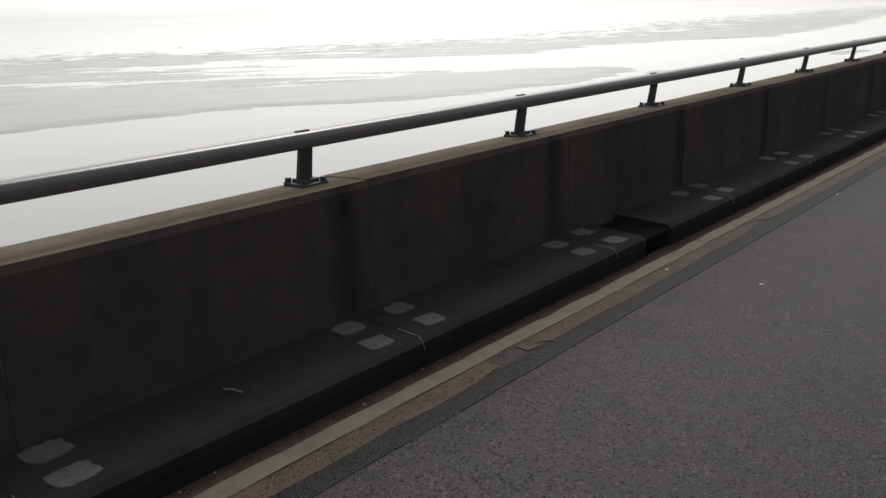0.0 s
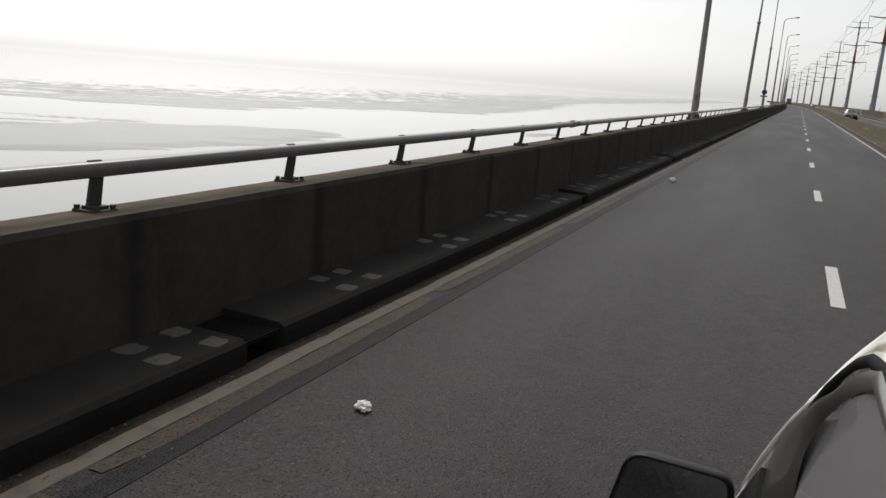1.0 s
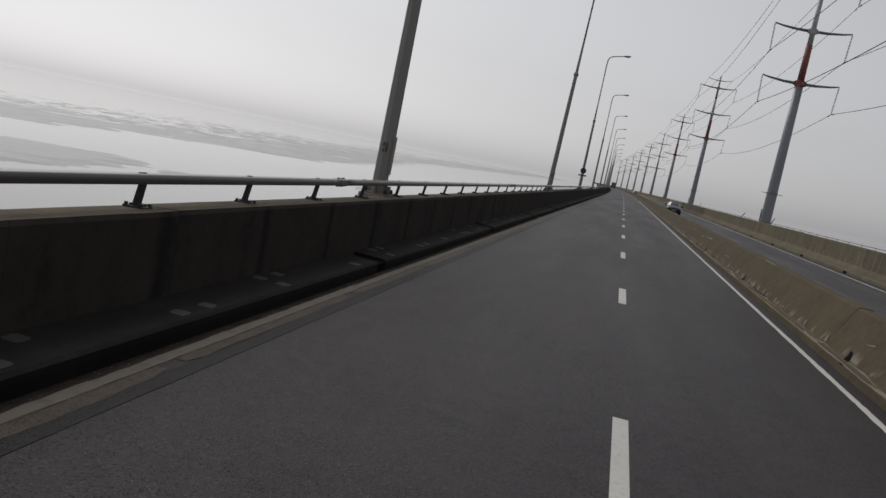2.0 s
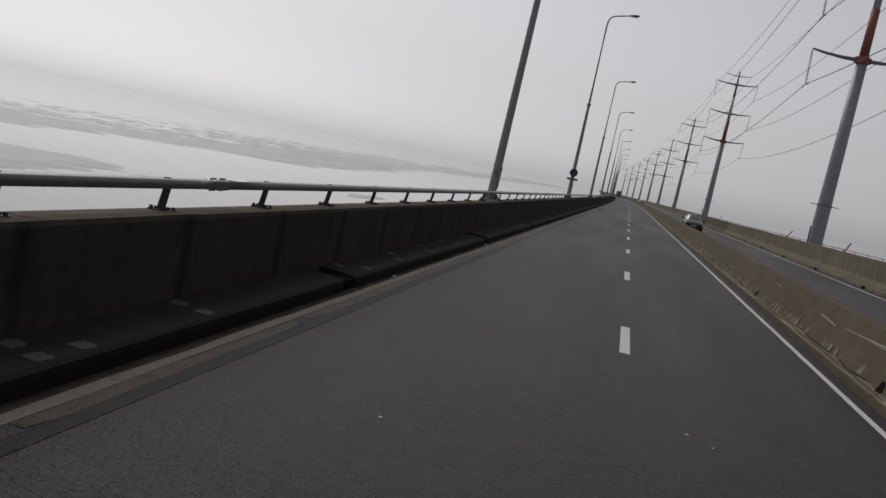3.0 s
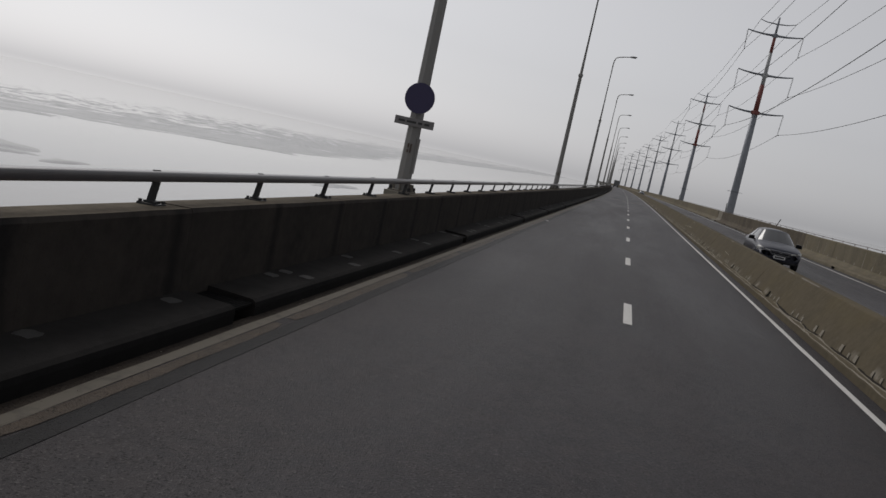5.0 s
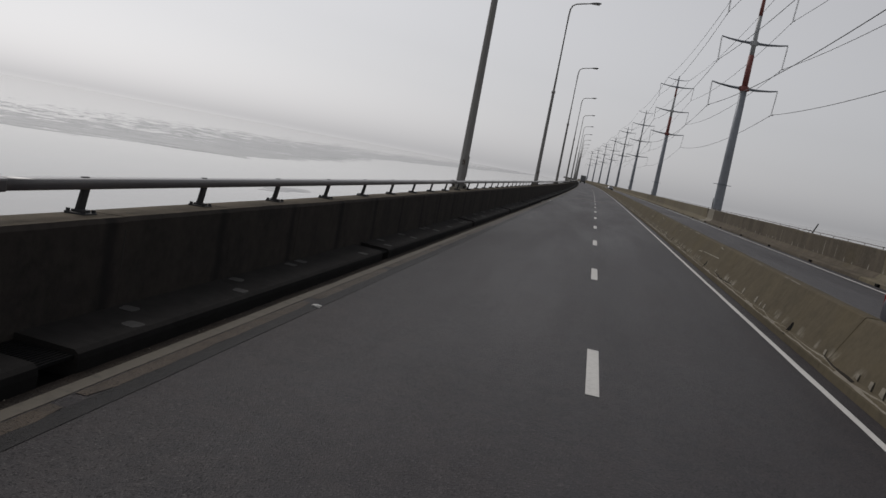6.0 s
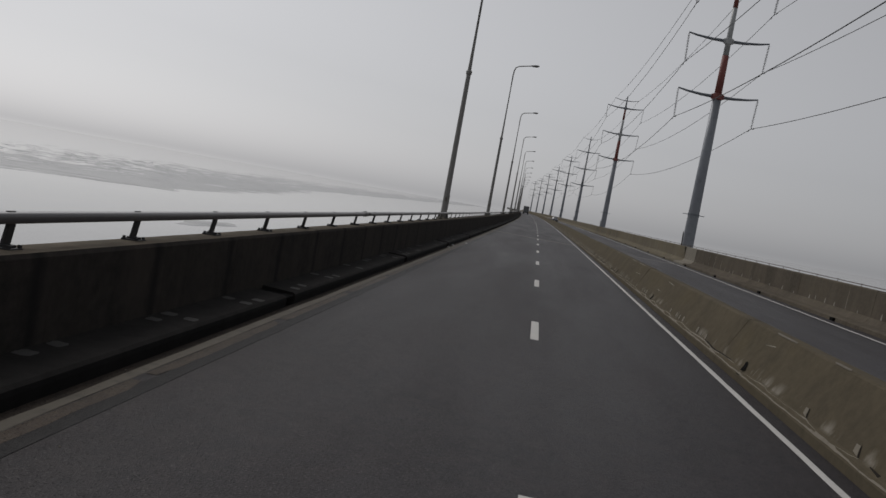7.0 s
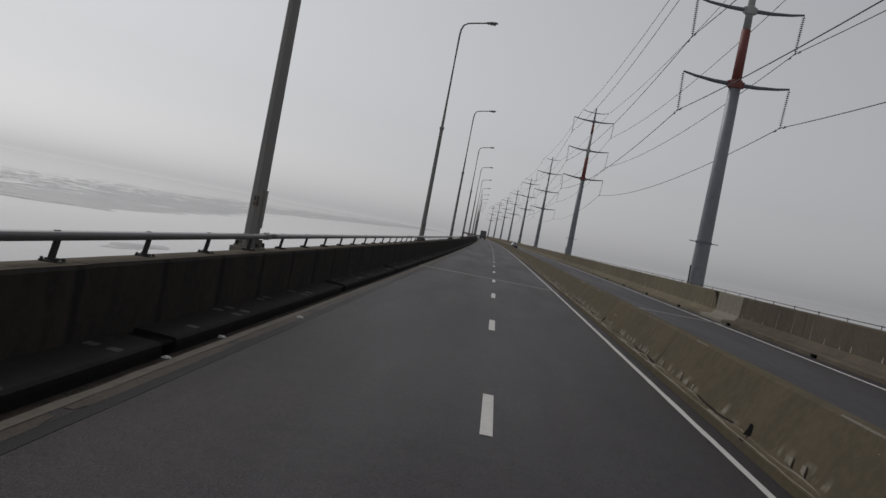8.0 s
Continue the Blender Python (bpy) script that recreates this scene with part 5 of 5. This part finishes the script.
            part("rim", bm, M_SIGNGREY, ty)
    # front and rear
    for side in (1, -1):
        bm = bmesh.new()
        # a lens wrapped round the corner of the nose
        w_ = stations[-3][1]
        front_row = [(0.50 * w_, front_y - 0.015), (0.72 * w_, front_y - 0.035), (0.90 * w_, front_y - 0.10), (1.0 * w_, front_y - 0.22), (1.04 * w_, front_y - 0.36)]
        tops = [0.70, 0.725, 0.745, 0.765, 0.785]
        if old:
            tops = [z - 0.04 for z in tops]
        grid_ = []
        for h in (0.0, 0.12, 0.5, 0.88, 1.0):
            puff = 0.022 if 0 < h < 1 else -0.03
            grid_.append([bm.verts.new((side * (x + puff * k / 4), y + puff * (1 - k / 4), 0.575 + (z - 0.575) * h)) for k, ((x, y), z) in enumerate(zip(front_row, tops))])
        quad_strip(bm, grid_)
        bm.faces.new([r[0] for r in grid_]); bm.faces.new([r[-1] for r in grid_])
        bmesh.ops.recalc_face_normals(bm, faces=bm.faces)
        light = part("headlight", bm, M_LENS, car, "clear wrapped headlight", smooth=True)
        bm = bmesh.new()
        ring_tube(bm, [(side * 0.76 * w_, front_y - 0.10, 0.655), (side * 0.76 * w_, front_y - 0.018, 0.655)], [0.03, 0.052], 14)
        part("reflector", bm, M_CHROME, light)
        bm = bmesh.new()
        ry = stations[0][0]
        add_box(bm, side * (stations[1][1] - 0.09) - 0.06, side * (stations[1][1] - 0.09) + 0.06, ry - 0.012, ry + 0.06, 0.68, 0.92, 0.015)
        part("tail_light", bm, M_TAIL, car, "red tail light")
    bm = bmesh.new()
    add_box(bm, -0.37, 0.37, front_y - 0.08, front_y + 0.004, 0.565, 0.69, 0.02)
    gr = part("grille", bm, M_BLACK, car)
    for z in (0.59, 0.615, 0.64, 0.665):
        bm = bmesh.new()
        add_box(bm, -0.35, 0.35, front_y - 0.01, front_y + 0.010, z - 0.004, z + 0.004)
        part("slat", bm, M_SIGNGREY, gr)
    bm = bmesh.new()
    ring_tube(bm, [(-0.39, front_y + 0.004, 0.70), (0.39, front_y + 0.004, 0.70)], 0.011, 8)
    ring_tube(bm, [(-0.39, front_y + 0.004, 0.70), (-0.33, front_y + 0.006, 0.56), (0.33, front_y + 0.006, 0.56), (0.39, front_y + 0.004, 0.70)], 0.008, 8)
    part("chrome_frame", bm, M_CHROME, gr)
    bm = bmesh.new()
    for sx in (-1, 1):
        ring_tube(bm, [(0, front_y + 0.016, 0.60), (sx * 0.045, front_y + 0.016, 0.665)], 0.009, 6)
    part("emblem", bm, M_CHROME, gr)
    bm = bmesh.new()
    add_box(bm, -0.60, 0.60, front_y - 0.10, front_y + 0.002, 0.29, 0.37, 0.02)
    part("lower_intake", bm, M_BLACK, car)
    for yy, s in ((front_y + 0.012, 1), (stations[0][0] - 0.02, -1)):
        bm = bmesh.new()
        add_box(bm, -0.22, 0.22, yy - 0.01, yy + 0.01, 0.40, 0.52, 0.004)
        pl = part("plate", bm, M_BAG, car, "white plate with a dark bar")
        bm = bmesh.new()
        add_box(bm, -0.17, 0.17, yy + s * 0.0105 - 0.001, yy + s * 0.0105 + 0.001, 0.43, 0.49)
        part("bar", bm, M_BLACK, pl)
    return car


M_GUTTER = paint_mat("cream_sealant", (0.74, 0.705, 0.61), (0.52, 0.49, 0.40), 0.7, 0, 0.7, 22)
M_TAIL = plain("tail_light_red", (0.30, 0.02, 0.02), 0.2)
WAGON = [(-2.02, 0.52, 0.34, 0.86, 0.90), (-1.96, 0.66, 0.26, 0.94, 0.95), (-1.5, 0.70, 0.22, 0.96, 0.97), (-0.6, 0.71, 0.20, 0.96, 0.97), (0.5, 0.71, 0.20, 0.96, 0.97), (0.95, 0.69, 0.21, 0.93, 0.96),
         (1.25, 0.65, 0.22, 0.84, 0.90), (1.45, 0.60, 0.25, 0.72, 0.78), (1.57, 0.54, 0.28, 0.64, 0.68), (1.63, 0.44, 0.33, 0.56, 0.58)]
W_ROOF = [(0, 0.62, 1.585), (0.15, 0.60, 1.58), (0.30, 0.53, 1.565), (0.42, 0.405, 1.545), (0.485, 0.29, 1.522), (0.532, 0.205, 1.486), (0.508, 0.045, 1.588), (0.503, -0.10, 1.612),
          (0.505, -0.45, 1.615), (0.505, -0.85, 1.615), (0.503, -1.2, 1.61), (0.49, -1.55, 1.60), (0.42, -1.72, 1.60), (0.23, -1.79, 1.61), (0, -1.81, 1.61)]
W_BELT = [(0, 1.30, 0.97), (0.20, 1.29, 0.97), (0.38, 1.25, 0.97), (0.50, 1.16, 0.98), (0.57, 1.03, 0.98), (0.603, 0.86, 0.985), (0.575, 0.40, 0.97), (0.57, 0.0, 0.965),
          (0.568, -0.45, 0.96), (0.567, -0.85, 0.96), (0.565, -1.25, 0.96), (0.56, -1.72, 0.96), (0.50, -1.90, 0.96), (0.27, -1.97, 0.96), (0, -1.98, 0.96)]
n_ = 2 * len(W_ROOF) - 2
white_car = build_car(M_WHITECAR, "white wagon car with smoked rain visors on the road", WAGON, W_ROOF, W_BELT, 1.66, [5, 9, 12, n_ - 5, n_ - 9, n_ - 12],
                      (1.0, -1.2), 0.27, 1.63, True, (0.735, 0.77, 1.045), True)
white_car.matrix_basis = pose(0.0, -7.08, 0.006)
SEDAN = [(-2.3, 0.60, 0.36, 0.80, 0.84), (-2.22, 0.76, 0.28, 0.92, 0.98), (-1.7, 0.83, 0.22, 0.97, 1.03), (-1.2, 0.855, 0.20, 0.97, 1.02), (-0.4, 0.86, 0.20, 0.95, 0.97), (0.6, 0.86, 0.20, 0.94, 0.96), (1.15, 0.85, 0.21, 0.92, 0.99),
         (1.6, 0.845, 0.22, 0.86, 0.92), (1.95, 0.825, 0.24, 0.80, 0.85), (2.15, 0.78, 0.27, 0.74, 0.79), (2.24, 0.70, 0.30, 0.70, 0.75), (2.28, 0.56, 0.34, 0.60, 0.66)]
S_ROOF = [(0, 0.36, 1.44), (0.25, 0.34, 1.435), (0.42, 0.27, 1.415), (0.50, 0.12, 1.39), (0.535, -0.2, 1.38), (0.54, -0.5, 1.38), (0.53, -0.8, 1.375), (0.50, -1.0, 1.37), (0.40, -1.1, 1.385), (0.2, -1.14, 1.40), (0, -1.15, 1.405)]
S_BELT = [(0, 1.22, 0.96), (0.35, 1.17, 0.95), (0.62, 1.02, 0.94), (0.745, 0.80, 0.93), (0.80, 0.1, 0.94), (0.805, -0.38, 0.94), (0.80, -1.0, 0.95), (0.76, -1.45, 0.96), (0.62, -1.66, 0.98), (0.3, -1.72, 1.0), (0, -1.73, 1.0)]
n_ = 2 * len(S_ROOF) - 2
dark_car = build_car(M_DARKCAR, "dark blue saloon car in the opposite carriageway", SEDAN, S_ROOF, S_BELT, 1.47, [3, 5, 7, n_ - 3, n_ - 5, n_ - 7],
                     (1.38, -1.3), 0.31, 2.27, None, (0.93, 0.66, 0.99))
dark_car.matrix_basis = pose(5.7, 114.0, 0.006, 0, 0, 180)
far_car = copy_thing(dark_car, pose(6.0 + curve_x(352.0), 352.0, 0.006, 0, 0, 181))
far_car["label"] = "small dark saloon far off in the opposite carriageway"


def lorry():
    e = tagged(empty("lorry"), "dark covered lorry far ahead on the bridge", "lorry")
    bm = bmesh.new()
    add_box(bm, -1.2, 1.2, -3.2, 2.0, 1.0, 3.5, 0.12)
    # lighter grey than the cover itself: distance haze is mixed into the colour
    part("cargo_box", bm, plain("hazed_tarpaulin", (0.16, 0.165, 0.165), 0.8), e)
    bm = bmesh.new()
    add_box(bm, -1.1, 1.1, 2.1, 3.8, 0.6, 2.7, 0.15)
    part("cab", bm, M_DARKCAR, e)
    bm = bmesh.new()
    add_box(bm, -0.5, 0.5, -3.1, 3.6, 0.6, 1.0, 0.02)
    part("chassis", bm, M_BLACK, e)
    for s in (-1, 1):
        for wy in (-2.2, -1.2, 2.9):
            bm = bmesh.new()
            ring_tube(bm, [(s * 0.75, wy, 0.5), (s * 1.1, wy, 0.5)], 0.5, 18)
            part("wheel", bm, M_RUBBER, e)
    return e


far_lorry = lorry()
far_lorry.matrix_basis = pose(-1.5 + curve_x(480.0), 480.0, 0.006, 0, 0, 1.6)

# ---------------- litter ----------------
def crumpled(name, x, y, size, mat, seed, label, cat, tall=0.5):
    rnd = random.Random(seed)
    bm = bmesh.new()
    bmesh.ops.create_icosphere(bm, subdivisions=3, radius=size)
    for v in bm.verts:
        d = noise.noise(v.co * (2.2 / size) + Vector((seed * 3.7, 0, 0)))
        v.co *= 1 + 0.55 * d + rnd.uniform(-0.08, 0.08)
        v.co.z = max(0.001, v.co.z * tall + size * tall * 0.55)
    tagged(obj(name, bm, mat), label, cat).matrix_basis = pose(x, y, 0.002, 0, 0, seed * 40)


crumpled("plastic_bag", -2.56, -4.16, 0.043, M_BAG, 3, "crumpled white plastic bag lying on the asphalt", "plastic bag", 0.7)
crumpled("plastic_bag", -2.83, 9.83, 0.064, M_BAG, 5, "crumpled clear plastic bag lying on the asphalt", "plastic bag", 0.9)
for i, (x, y, s) in enumerate(((-2.43, -10.72, 0.02), (-2.67, -12.68, 0.015), (-3.06, 109.34, 0.05), (-3.19, 158.57, 0.06), (-3.45, 155.49, 0.05), (-3.44, 153.74, 0.05), (-1.7, 40.6, 0.013), (0.55, 42.3, 0.016), (0.75, 42.1, 0.012), (-3.46, 54.84, 0.032), (-3.43, 46.76, 0.03), (-3.42, 16.27, 0.03), (-3.23, -24.06, 0.012), (-3.0, -21.02, 0.011), (-2.59, -23.99, 0.012), (-2.94, 60.0, 0.012), (-2.91, 63.48, 0.012))):
    crumpled("paper_scrap", x, y, s, M_LITTER, 11 + i, "pale crumpled scrap lying near the kerb", "litter", 0.35)
for i, (x, y, r) in enumerate(((-3.74, -27.31, 20), (-3.18, -25.65, 60), (-3.31, -15.2, 45))):
    bm = bmesh.new()
    ring_tube(bm, [(-0.055, 0, 0.006), (0, 0.006, 0.008), (0.055, -0.007, 0.006)], [0.003, 0.004, 0.003], 6)
    tagged(obj("twig", bm, M_SCRAPE), "short dry pale twig on the concrete", "twig").matrix_basis = pose(x, y, 0.178 if x < -3.5 else 0.004, 0, 0, r)
# loose grit along the kerb foot
rnd = random.Random(77)
verts, faces = [], []
for _ in range(2600):
    y = rnd.uniform(-34, 60) if rnd.random() < 0.7 else rnd.uniform(60, 170)
    x = -3.5 + abs(rnd.gauss(0, 0.16)) if rnd.random() < 0.6 else rnd.uniform(-3.4, 2.6)
    s = rnd.uniform(0.003, 0.010)
    z = 0.004
    n0 = len(verts)
    for k in range(4):
        a = k * 1.571 + rnd.uniform(-0.4, 0.4)
        verts.append((x + s * math.cos(a), y + s * 1.3 * math.sin(a), z))
    verts.append((x, y, z + s * 0.9))
    faces += [(n0 + k, n0 + (k + 1) % 4, n0 + 4) for k in range(4)]
me = bpy.data.meshes.new("grit")
me.from_pydata(verts, [], faces)
me.materials.append(M_SCRAPE)
tagged(new("grit", me), "loose pale grit scattered along the kerb", "grit", kind="stuff")
